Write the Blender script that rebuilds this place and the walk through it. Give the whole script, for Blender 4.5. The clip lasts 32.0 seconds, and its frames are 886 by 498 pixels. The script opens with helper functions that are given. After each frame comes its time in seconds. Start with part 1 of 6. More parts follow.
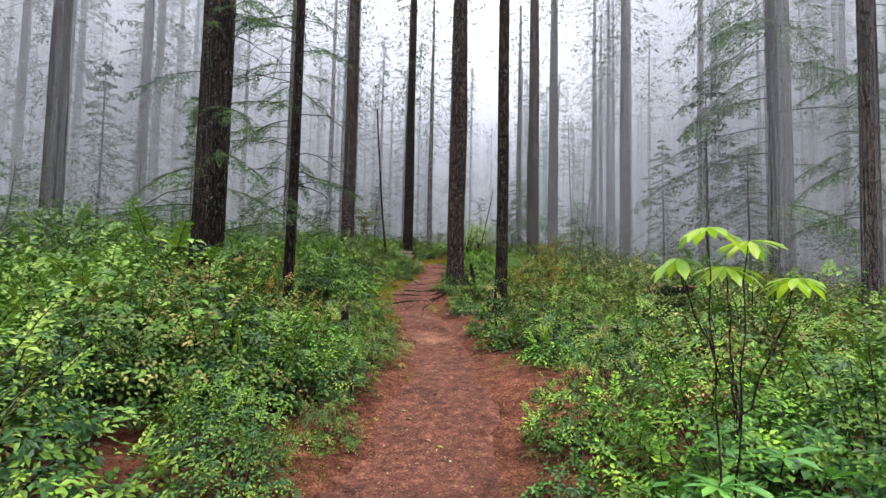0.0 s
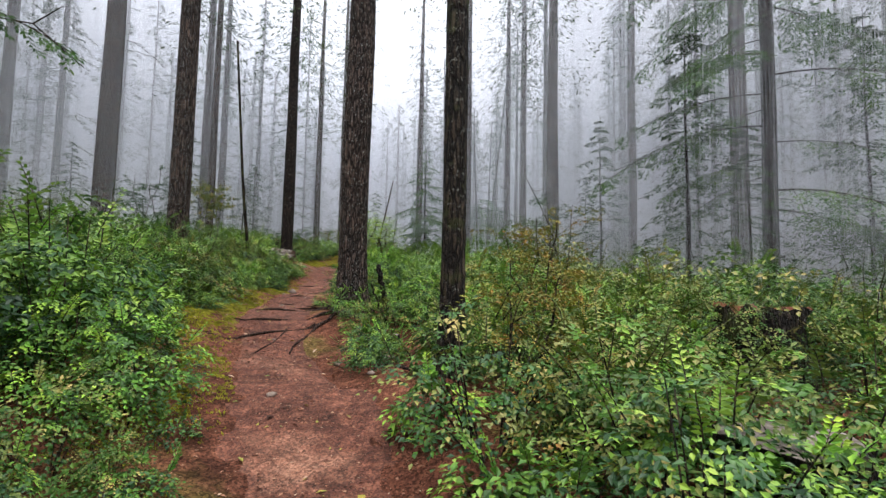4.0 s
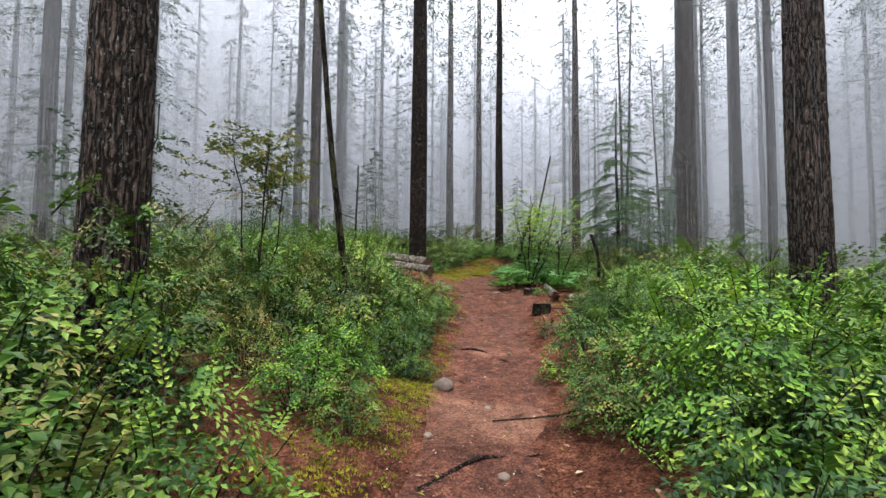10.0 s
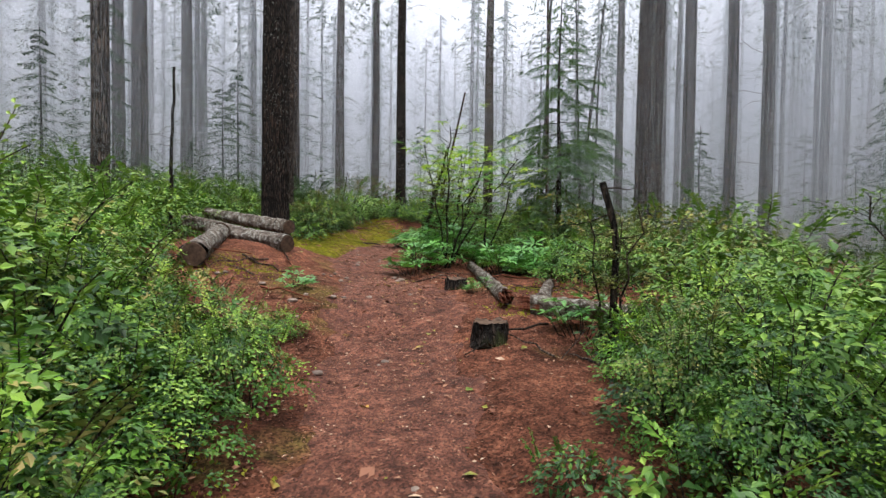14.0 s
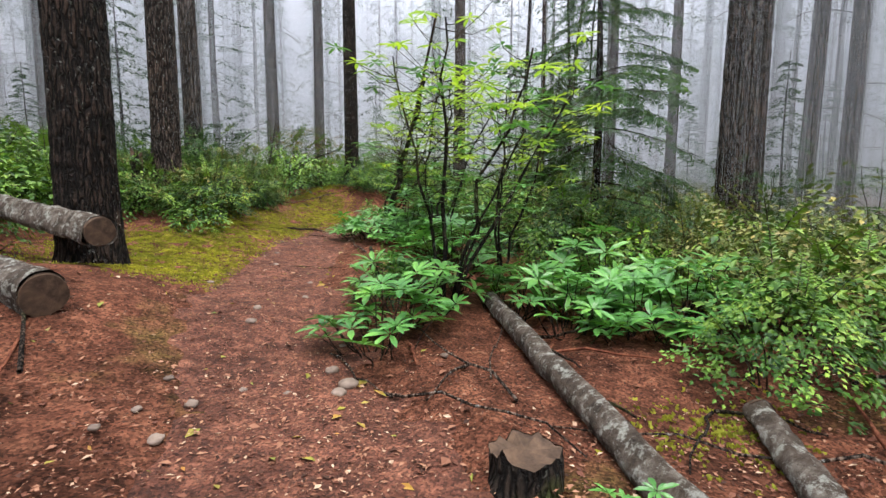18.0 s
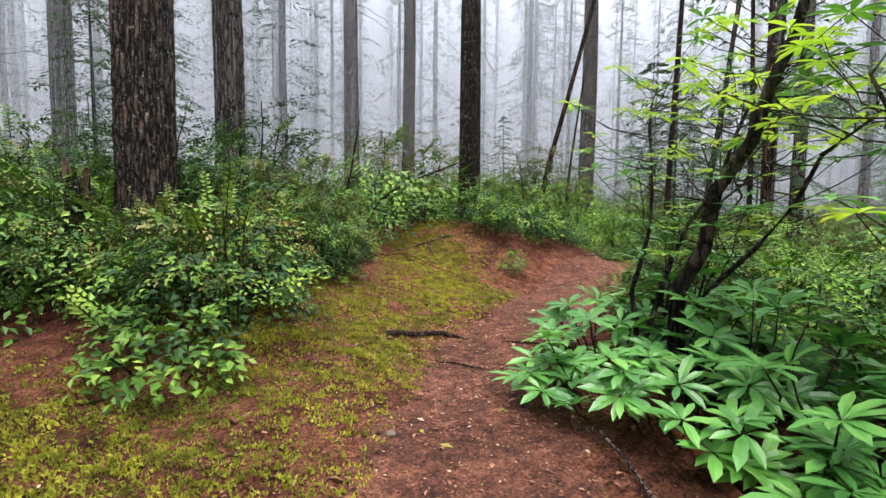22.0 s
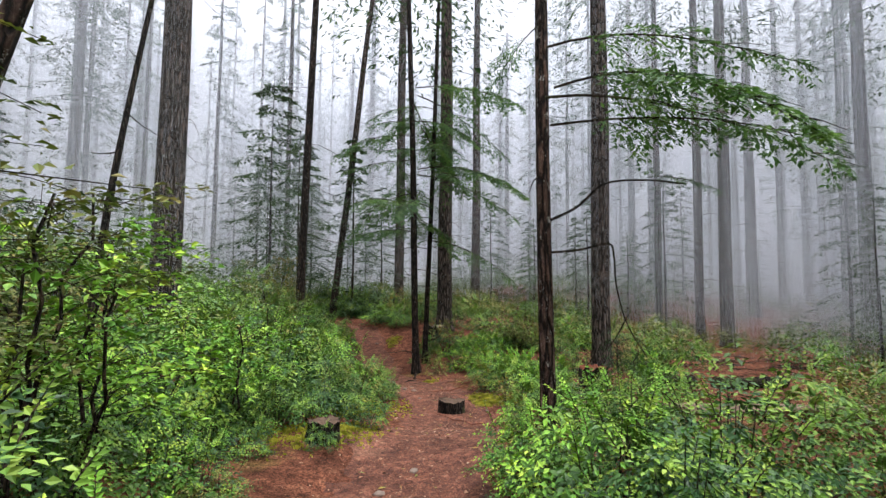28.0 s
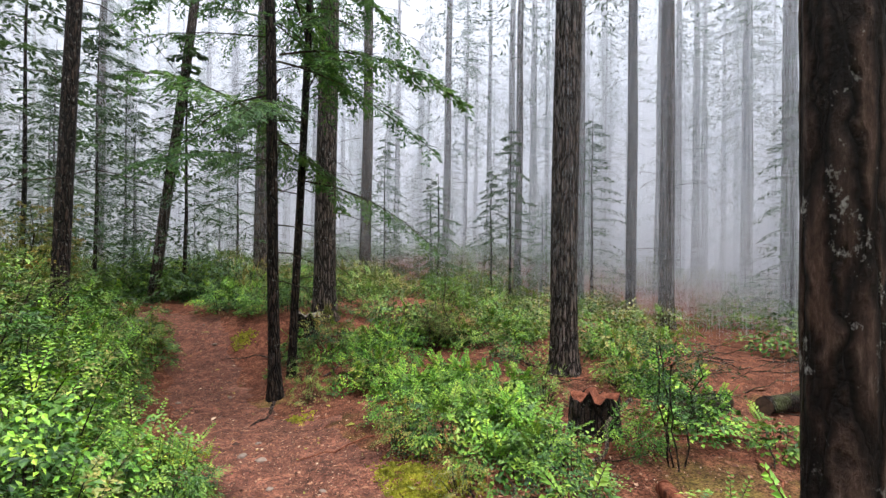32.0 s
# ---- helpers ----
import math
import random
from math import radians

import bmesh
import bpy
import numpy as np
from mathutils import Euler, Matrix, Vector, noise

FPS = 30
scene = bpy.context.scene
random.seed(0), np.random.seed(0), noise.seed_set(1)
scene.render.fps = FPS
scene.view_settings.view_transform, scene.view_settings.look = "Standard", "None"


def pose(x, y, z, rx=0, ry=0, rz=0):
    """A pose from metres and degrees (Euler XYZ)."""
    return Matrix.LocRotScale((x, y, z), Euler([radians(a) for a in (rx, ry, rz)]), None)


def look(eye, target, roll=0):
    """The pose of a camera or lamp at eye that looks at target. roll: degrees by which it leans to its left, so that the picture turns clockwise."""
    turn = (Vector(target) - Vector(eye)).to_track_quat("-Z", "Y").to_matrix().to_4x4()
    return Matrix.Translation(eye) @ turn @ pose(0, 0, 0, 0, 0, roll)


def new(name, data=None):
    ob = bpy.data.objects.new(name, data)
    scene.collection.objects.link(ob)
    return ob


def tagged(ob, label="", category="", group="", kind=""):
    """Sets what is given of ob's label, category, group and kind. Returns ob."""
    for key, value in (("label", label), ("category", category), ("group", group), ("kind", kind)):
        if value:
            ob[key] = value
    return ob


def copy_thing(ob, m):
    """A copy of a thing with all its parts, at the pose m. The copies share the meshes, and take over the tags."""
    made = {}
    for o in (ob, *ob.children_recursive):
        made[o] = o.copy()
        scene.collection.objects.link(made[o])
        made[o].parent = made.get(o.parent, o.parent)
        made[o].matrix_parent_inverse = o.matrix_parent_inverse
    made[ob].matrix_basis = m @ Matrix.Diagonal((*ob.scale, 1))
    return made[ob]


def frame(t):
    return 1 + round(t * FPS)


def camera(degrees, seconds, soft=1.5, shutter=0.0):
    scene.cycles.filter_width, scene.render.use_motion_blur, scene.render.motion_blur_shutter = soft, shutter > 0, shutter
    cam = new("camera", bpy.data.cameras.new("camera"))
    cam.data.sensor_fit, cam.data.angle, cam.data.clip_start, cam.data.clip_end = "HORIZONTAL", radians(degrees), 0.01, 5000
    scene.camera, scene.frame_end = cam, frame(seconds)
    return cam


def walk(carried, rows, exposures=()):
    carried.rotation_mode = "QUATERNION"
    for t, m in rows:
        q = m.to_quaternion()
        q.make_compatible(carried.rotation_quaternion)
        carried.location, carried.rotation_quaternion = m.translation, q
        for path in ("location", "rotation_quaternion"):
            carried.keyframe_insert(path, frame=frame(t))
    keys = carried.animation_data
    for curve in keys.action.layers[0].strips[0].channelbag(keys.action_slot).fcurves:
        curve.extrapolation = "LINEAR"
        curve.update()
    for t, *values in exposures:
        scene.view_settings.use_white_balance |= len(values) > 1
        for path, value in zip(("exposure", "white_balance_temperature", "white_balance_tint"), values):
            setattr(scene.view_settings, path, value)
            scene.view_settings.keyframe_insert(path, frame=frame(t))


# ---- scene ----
cam = camera(84.25, 32.0, soft=1.45)
# seconds, x, y, z, yaw, pitch, roll
ROWS = [
    (0.0, 0.000, -0.000, 1.550, -0.08, 3.54, -1.22),
    (0.5, -0.112, 0.726, 1.529, 0.27, 3.67, -1.17),
    (1.0, -0.191, 1.519, 1.533, -0.60, 3.50, -1.15),
    (1.5, -0.219, 2.236, 1.552, -3.29, 3.45, -1.11),
    (2.0, -0.197, 2.886, 1.582, -5.41, 3.34, -1.17),
    (2.5, -0.154, 3.516, 1.604, -7.05, 3.31, -1.18),
    (3.0, -0.095, 4.139, 1.622, -9.04, 3.24, -1.10),
    (3.5, -0.033, 4.767, 1.642, -10.77, 3.58, -1.03),
    (4.0, 0.016, 5.405, 1.680, -12.80, 4.21, -1.13),
    (4.5, 0.052, 6.056, 1.731, -14.66, 4.90, -1.33),
    (5.0, 0.073, 6.719, 1.795, -15.87, 5.46, -1.57),
    (5.5, 0.078, 7.394, 1.869, -15.96, 5.70, -1.79),
    (6.0, 0.067, 8.084, 1.951, -14.45, 5.47, -1.83),
    (6.5, 0.035, 8.782, 2.035, -12.35, 5.20, -1.73),
    (7.0, -0.063, 9.494, 2.115, -8.45, 4.73, -1.60),
    (7.5, -0.194, 10.198, 2.183, -5.78, 4.43, -1.47),
    (8.0, -0.334, 10.873, 2.250, -4.10, 4.24, -1.29),
    (8.5, -0.518, 11.641, 2.321, -1.85, 4.13, -1.07),
    (9.0, -0.665, 12.476, 2.391, 0.34, 4.02, -0.87),
    (9.5, -0.805, 13.285, 2.470, 1.98, 3.66, -0.65),
    (10.0, -0.878, 14.004, 2.545, 1.55, 3.29, -0.48),
    (10.5, -0.912, 14.640, 2.633, 0.31, 2.94, -0.43),
    (11.0, -0.924, 15.228, 2.709, -1.34, 2.28, -0.60),
    (11.5, -0.843, 15.869, 2.770, -3.78, 1.53, -0.78),
    (12.0, -0.784, 16.513, 2.820, -5.01, 1.13, -0.67),
    (12.5, -0.710, 17.232, 2.840, -6.06, 0.74, -0.54),
    (13.0, -0.629, 17.876, 2.845, -7.29, 0.27, -0.42),
    (13.5, -0.564, 18.508, 2.838, -8.84, -0.44, -0.62),
    (14.0, -0.499, 19.134, 2.868, -10.17, -1.50, -0.76),
    (14.5, -0.437, 19.751, 2.925, -11.28, -2.74, -0.76),
    (15.0, -0.382, 20.359, 3.001, -12.19, -3.99, -0.63),
    (15.5, -0.335, 20.956, 3.082, -12.90, -5.02, -0.43),
    (16.0, -0.301, 21.540, 3.159, -13.42, -5.53, -0.34),
    (16.5, -0.213, 22.188, 3.227, -14.12, -5.92, -0.31),
    (17.0, -0.137, 22.840, 3.277, -14.84, -6.34, -0.38),
    (17.5, -0.044, 23.443, 3.319, -15.25, -6.57, -0.34),
    (18.0, 0.023, 24.004, 3.353, -15.29, -6.49, -0.28),
    (18.5, 0.038, 24.598, 3.393, -14.52, -6.14, -0.38),
    (19.0, -0.044, 25.319, 3.420, -11.99, -5.50, -0.29),
    (19.5, -0.134, 25.993, 3.446, -10.01, -5.23, -0.26),
    (20.0, -0.192, 26.701, 3.483, -8.73, -4.99, -0.30),
    (20.5, -0.295, 27.488, 3.550, -7.89, -4.84, -0.55),
    (21.0, -0.375, 28.304, 3.613, -7.34, -4.76, -0.67),
    (21.5, -0.434, 29.092, 3.685, -7.16, -4.61, -0.60),
    (22.0, -0.473, 29.827, 3.762, -7.52, -4.55, -0.66),
    (22.5, -0.423, 30.515, 3.830, -9.37, -4.45, -0.71),
    (23.0, -0.310, 31.212, 3.886, -14.56, -4.06, -0.79),
    (23.5, -0.171, 31.856, 3.959, -18.32, -3.92, -0.88),
    (24.0, 0.030, 32.560, 4.008, -22.09, -3.50, -0.96),
    (24.5, 0.284, 33.255, 4.045, -26.25, -2.46, -1.06),
    (25.0, 0.550, 33.928, 4.086, -30.56, -1.09, -1.14),
    (25.5, 0.859, 34.577, 4.116, -35.39, 0.33, -1.19),
    (26.0, 1.219, 35.163, 4.138, -39.58, 1.36, -0.99),
    (26.5, 1.608, 35.692, 4.152, -43.26, 2.25, -0.77),
    (27.0, 2.010, 36.171, 4.153, -46.57, 3.07, -0.65),
    (27.5, 2.405, 36.609, 4.139, -49.65, 3.68, -0.62),
    (28.0, 2.775, 37.012, 4.107, -52.63, 3.87, -0.55),
    (28.5, 3.179, 37.390, 4.085, -56.96, 4.02, -0.40),
    (29.0, 3.641, 37.776, 4.053, -61.47, 3.58, -0.41),
    (29.5, 4.077, 38.177, 4.006, -64.63, 2.97, -0.84),
    (30.0, 4.543, 38.554, 3.996, -66.22, 2.60, -1.11),
    (30.5, 5.045, 38.947, 4.016, -67.13, 2.21, -1.24),
    (31.0, 5.545, 39.265, 4.027, -67.18, 1.83, -1.23),
    (31.5, 5.985, 39.561, 4.018, -67.06, 1.30, -1.11),
    (32.0, 6.388, 39.768, 4.004, -66.44, 0.76, -0.79),
]
walk(cam, [(t, pose(x, y, z, 90 + pitch, roll, yaw)) for t, x, y, z, yaw, pitch, roll in ROWS],
     ((0, 0.7), (6, 0.7), (9, 0.92), (12, 0.68), (14, 0.85), (16, 1.1), (18, 1.15), (22.5, 1.22), (25, 0.9), (27.5, 1.1), (30, 1.32), (32, 1.5)))

# ---- sky and light ----
world = bpy.data.worlds.new("world")
scene.world = world
world.use_nodes = True
wn, wl = world.node_tree.nodes, world.node_tree.links
sky = wn.new("ShaderNodeTexSky")
sky.sky_type, sky.sun_disc = "NISHITA", False
sky.sun_elevation, sky.sun_rotation = radians(74), radians(200)
sky.air_density, sky.dust_density, sky.ozone_density = 1.0, 6.0, 1.0
grey = wn.new("ShaderNodeMixRGB")
grey.inputs["Fac"].default_value = 0.85
grey.inputs["Color2"].default_value = (8.6, 9.0, 9.9, 1)
wl.new(sky.outputs["Color"], grey.inputs["Color1"])
wl.new(grey.outputs["Color"], wn["Background"].inputs["Color"])
wn["Background"].inputs["Strength"].default_value = 0.15
sun = new("sun", bpy.data.lights.new("sun", "SUN"))
sun.data.energy, sun.data.angle, sun.data.color = 3.0, radians(50), (1.0, 0.97, 0.92)
sun.matrix_world = look((5, 5, 62), (2, 22, 2))

# ---- materials ----
class Nodes:
    """Short hand for building one node material."""

    def __init__(self, name, rough=0.8, spec=0.3):
        self.mat = bpy.data.materials.new(name)
        self.mat.use_nodes = True
        self.t = self.mat.node_tree
        self.bsdf = self.t.nodes["Principled BSDF"]
        self.bsdf.inputs["Roughness"].default_value = rough
        self.bsdf.inputs["Specular IOR Level"].default_value = spec
        self.coord = self.t.nodes.new("ShaderNodeTexCoord").outputs["Object"]

    def link(self, a, b):
        self.t.links.new(a, b)

    def mapped(self, scale):
        m = self.t.nodes.new("ShaderNodeMapping")
        m.inputs["Scale"].default_value = scale
        self.link(self.coord, m.inputs["Vector"])
        return m.outputs["Vector"]

    def noise(self, scale, detail=4.0, stretch=None, rough=0.6, distortion=0.0):
        n = self.t.nodes.new("ShaderNodeTexNoise")
        n.inputs["Scale"].default_value, n.inputs["Detail"].default_value = scale, detail
        n.inputs["Roughness"].default_value, n.inputs["Distortion"].default_value = rough, distortion
        self.link(self.mapped(stretch) if stretch else self.coord, n.inputs["Vector"])
        return n.outputs["Fac"]

    def voronoi(self, scale, stretch=None, feature="F1", out="Distance"):
        n = self.t.nodes.new("ShaderNodeTexVoronoi")
        n.feature = feature
        n.inputs["Scale"].default_value = scale
        self.link(self.mapped(stretch) if stretch else self.coord, n.inputs["Vector"])
        return n.outputs[out]

    def ramp(self, value, *stops):
        r = self.t.nodes.new("ShaderNodeValToRGB")
        for i, (at, c) in enumerate(stops):
            e = r.color_ramp.elements[i] if i < 2 else r.color_ramp.elements.new(at)
            e.position, e.color = at, (*c, 1)
        self.link(value, r.inputs["Fac"])
        return r.outputs["Color"]

    def mix(self, fac, a, b, kind="MIX"):
        m = self.t.nodes.new("ShaderNodeMixRGB")
        m.blend_type = kind
        for k, v in (("Fac", fac), ("Color1", a), ("Color2", b)):
            if isinstance(v, (int, float)):
                m.inputs[k].default_value = v
            elif isinstance(v, tuple):
                m.inputs[k].default_value = (*v, 1)
            else:
                self.link(v, m.inputs[k])
        return m.outputs["Color"]

    def island(self):
        return self.t.nodes.new("ShaderNodeNewGeometry").outputs["Random Per Island"]

    def random(self):
        return self.t.nodes.new("ShaderNodeObjectInfo").outputs["Random"]

    def bump(self, height, strength, distance=0.02):
        b = self.t.nodes.new("ShaderNodeBump")
        b.inputs["Strength"].default_value, b.inputs["Distance"].default_value = strength, distance
        self.link(height, b.inputs["Height"])
        self.link(b.outputs["Normal"], self.bsdf.inputs["Normal"])

    def done(self, colour, translucent=None, glow=(1.25, 1.35, 0.6)):
        self.link(colour, self.bsdf.inputs["Base Color"])
        if translucent:
            tr = self.t.nodes.new("ShaderNodeBsdfTranslucent")
            self.link(self.mix(1.0, colour, glow, "MULTIPLY"), tr.inputs["Color"])
            m = self.t.nodes.new("ShaderNodeMixShader")
            m.inputs["Fac"].default_value = translucent
            self.link(self.bsdf.outputs["BSDF"], m.inputs[1])
            self.link(tr.outputs["BSDF"], m.inputs[2])
            self.link(m.outputs["Shader"], self.t.nodes["Material Output"].inputs["Surface"])
        return self.mat


def make_bark(name, dark, mid, pale, lichen, moss=0.0, furrow=16.0, spot=22, bare=0.42):
    """Bark in ragged upright plates with deep furrows, their shade darkened into the colour, flecked with lichen."""
    n = Nodes(name, 0.85, 0.2)
    warp = n.t.nodes.new("ShaderNodeTexNoise")
    warp.inputs["Scale"].default_value, warp.inputs["Detail"].default_value = 14.0, 4.0
    n.link(n.coord, warp.inputs["Vector"])
    shifted = n.t.nodes.new("ShaderNodeVectorMath")
    shifted.operation = "MULTIPLY_ADD"
    shifted.inputs[1].default_value = (0.04, 0.04, 0.05)
    n.link(warp.outputs["Color"], shifted.inputs[0])
    n.link(n.coord, shifted.inputs[2])
    plain, n.coord = n.coord, shifted.outputs["Vector"]
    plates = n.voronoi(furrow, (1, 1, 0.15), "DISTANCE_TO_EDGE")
    tone = n.voronoi(furrow, (1, 1, 0.15), "F1", "Color")
    n.coord = plain
    fine = n.noise(60, 9, (1, 1, 0.3), 0.75)
    broad = n.noise(2.1, 3)
    c = n.ramp(fine, (0.28, dark), (0.52, mid), (0.74, pale))
    c = n.mix(0.6, c, n.ramp(tone, (0.2, (0.45, 0.42, 0.4)), (0.8, (1.5, 1.42, 1.38))), "MULTIPLY")
    c = n.mix(0.5, c, n.ramp(broad, (0.35, (0.7, 0.75, 0.8)), (0.65, (1.35, 1.1, 0.95))), "MULTIPLY")
    # furrows multiplied almost to black, crease shade put into the colour
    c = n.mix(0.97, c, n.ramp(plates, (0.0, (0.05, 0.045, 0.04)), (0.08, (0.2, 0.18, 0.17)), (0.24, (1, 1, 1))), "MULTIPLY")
    spots = n.ramp(n.noise(spot, 5, (1, 1, 0.7), 0.8), (0.59, (0, 0, 0)), (0.65, (1, 1, 1)))
    zone = n.ramp(n.noise(1.1, 3), (bare, (0, 0, 0)), (0.6, (1, 1, 1)))
    c = n.mix(n.mix(1.0, spots, zone, "MULTIPLY"), c, lichen)
    if moss:
        c = n.mix(n.ramp(broad, (0.62 - moss, (0, 0, 0)), (0.8 - moss, (1, 1, 1))), c, (0.07, 0.085, 0.025))
    n.bump(n.mix(0.35, n.ramp(plates, (0, (0, 0, 0)), (0.22, (1, 1, 1))), fine), 1.0, 0.07)
    return n.done(c)


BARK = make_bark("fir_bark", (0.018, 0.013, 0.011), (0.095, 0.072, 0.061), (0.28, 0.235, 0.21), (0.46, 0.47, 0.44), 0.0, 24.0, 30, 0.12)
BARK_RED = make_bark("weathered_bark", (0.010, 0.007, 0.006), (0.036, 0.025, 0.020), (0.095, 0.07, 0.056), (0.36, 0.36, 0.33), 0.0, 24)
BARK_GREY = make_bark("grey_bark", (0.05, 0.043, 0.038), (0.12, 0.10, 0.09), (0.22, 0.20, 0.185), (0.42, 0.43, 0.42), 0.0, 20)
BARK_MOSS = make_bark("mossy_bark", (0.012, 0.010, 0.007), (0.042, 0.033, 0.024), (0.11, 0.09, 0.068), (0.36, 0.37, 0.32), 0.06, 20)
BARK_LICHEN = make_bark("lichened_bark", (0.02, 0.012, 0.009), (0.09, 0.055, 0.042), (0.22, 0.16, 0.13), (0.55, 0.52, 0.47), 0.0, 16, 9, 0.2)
TWIG = make_bark("twig_bark", (0.028, 0.02, 0.014), (0.075, 0.054, 0.04), (0.14, 0.105, 0.08), (0.25, 0.26, 0.2), 0.05, 40)
DEAD = make_bark("dead_wood", (0.07, 0.05, 0.04), (0.17, 0.135, 0.11), (0.3, 0.26, 0.225), (0.45, 0.46, 0.44), 0.0, 30)
ROOT = make_bark("worn_root", (0.03, 0.02, 0.016), (0.085, 0.055, 0.043), (0.18, 0.125, 0.1), (0.25, 0.2, 0.17), 0.0, 40)
SNAG = make_bark("dark_dead_wood", (0.012, 0.01, 0.008), (0.035, 0.027, 0.021), (0.08, 0.06, 0.05), (0.2, 0.2, 0.17), 0.1, 30)


def make_leaf(name, a, b, c, rough=0.48, spec=0.25, translucent=0.09, clumps=5.0):
    """Leaves whose colour runs from a over b to c, leaf by leaf and plant by plant."""
    n = Nodes(name, rough, spec)
    clump = n.mix(0.16, n.ramp(n.noise(clumps, 2, None, 0.5), (0.3, (0, 0, 0)), (0.72, (1, 1, 1))), n.island())
    col = n.ramp(clump, (0.05, a), (0.5, b), (0.95, c))
    patch = n.ramp(n.noise(1.3, 2), (0.3, (0.6, 0.66, 0.7)), (0.7, (1.25, 1.2, 1.0)))
    col = n.mix(1.0, col, patch, "MULTIPLY")
    col = n.mix(0.55, col, n.ramp(n.random(), (0.0, (0.72, 0.8, 0.78)), (1.0, (1.3, 1.2, 1.0))), "MULTIPLY")
    return n.done(col, translucent)


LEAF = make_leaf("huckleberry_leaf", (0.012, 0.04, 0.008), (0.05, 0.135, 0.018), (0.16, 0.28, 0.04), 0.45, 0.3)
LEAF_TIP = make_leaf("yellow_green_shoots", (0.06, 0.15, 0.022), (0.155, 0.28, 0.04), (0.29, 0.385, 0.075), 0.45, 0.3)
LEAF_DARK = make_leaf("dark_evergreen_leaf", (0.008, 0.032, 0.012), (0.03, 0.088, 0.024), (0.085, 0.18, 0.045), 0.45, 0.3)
LEAF_BRIGHT = make_leaf("fresh_green_leaf", (0.04, 0.14, 0.02), (0.17, 0.37, 0.045), (0.42, 0.56, 0.08))
LEAF_AUTUMN = make_leaf("turning_leaf", (0.10, 0.14, 0.03), (0.26, 0.24, 0.05), (0.38, 0.14, 0.05))
LEAF_DULL = make_leaf("olive_leaf", (0.03, 0.06, 0.018), (0.13, 0.17, 0.042), (0.38, 0.30, 0.13))
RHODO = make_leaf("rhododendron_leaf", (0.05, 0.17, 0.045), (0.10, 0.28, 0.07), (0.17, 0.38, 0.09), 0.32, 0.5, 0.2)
# RHODO made paler and yellower, the light from above put into its colour
RHODO_LIT = make_leaf("lit_rhododendron_leaf", (0.2, 0.36, 0.05), (0.3, 0.45, 0.06), (0.42, 0.5, 0.09), 0.35, 0.5, 0.4)
NEEDLE = make_leaf("conifer_needles", (0.03, 0.075, 0.035), (0.065, 0.14, 0.055), (0.13, 0.22, 0.075), 0.55, 0.3, 0.3)
NEEDLE_FAR = make_leaf("canopy_needles", (0.022, 0.045, 0.03), (0.04, 0.075, 0.042), (0.07, 0.115, 0.055), 0.6, 0.2, 0.3)
MOSS = make_leaf("bright_moss", (0.13, 0.13, 0.025), (0.30, 0.31, 0.045), (0.50, 0.47, 0.08), 0.85, 0.1, 0.25, 9.0)

n_ = Nodes("trail_soil", 0.82, 0.25)
c_ = n_.ramp(n_.noise(9, 8, None, 0.7), (0.3, (0.035, 0.013, 0.009)), (0.5, (0.105, 0.040, 0.026)), (0.74, (0.23, 0.10, 0.064)))
c_ = n_.mix(n_.ramp(n_.noise(0.55, 4), (0.6, (0, 0, 0)), (0.75, (0.6, 0.6, 0.6))), c_, n_.ramp(n_.noise(20, 5), (0.3, (0.24, 0.11, 0.07)), (0.7, (0.42, 0.24, 0.165))))
flecks = n_.voronoi(75, None, "F1", "Color")
c_ = n_.mix(0.6, c_, n_.mix(1.0, c_, n_.ramp(flecks, (0.2, (0.3, 0.27, 0.25)), (0.8, (2.0, 1.9, 1.8))), "MULTIPLY"))
c_ = n_.mix(1.0, c_, n_.ramp(n_.noise(2.6, 6, None, 0.7), (0.34, (0.55, 0.52, 0.5)), (0.5, (1, 1, 1)), (0.68, (1.4, 1.4, 1.4))), "MULTIPLY")
n_.bump(n_.mix(0.5, n_.noise(34, 8, None, 0.75), n_.noise(6, 5)), 1.0, 0.05)
SOIL = n_.done(c_)

n_ = Nodes("forest_duff", 0.95, 0.1)
c_ = n_.ramp(n_.noise(7, 8, None, 0.75), (0.3, (0.035, 0.016, 0.01)), (0.5, (0.112, 0.045, 0.028)), (0.7, (0.225, 0.102, 0.062)))
c_ = n_.mix(n_.ramp(n_.noise(0.8, 5), (0.56, (0, 0, 0)), (0.68, (0.6, 0.6, 0.6))), c_, n_.ramp(n_.noise(24, 5), (0.3, (0.045, 0.05, 0.016)), (0.7, (0.16, 0.15, 0.035))))
flecks = n_.voronoi(70, None, "F1", "Color")
c_ = n_.mix(0.65, c_, n_.mix(1.0, c_, n_.ramp(flecks, (0.2, (0.25, 0.22, 0.2)), (0.8, (2.1, 1.9, 1.8))), "MULTIPLY"))
c_ = n_.mix(1.0, c_, n_.ramp(n_.noise(1.9, 6, None, 0.7), (0.34, (0.5, 0.5, 0.5)), (0.5, (1, 1, 1)), (0.68, (1.35, 1.35, 1.35))), "MULTIPLY")
n_.bump(n_.mix(0.5, n_.noise(40, 8, None, 0.8), n_.noise(9, 6)), 1.0, 0.06)
DUFF = n_.done(c_)

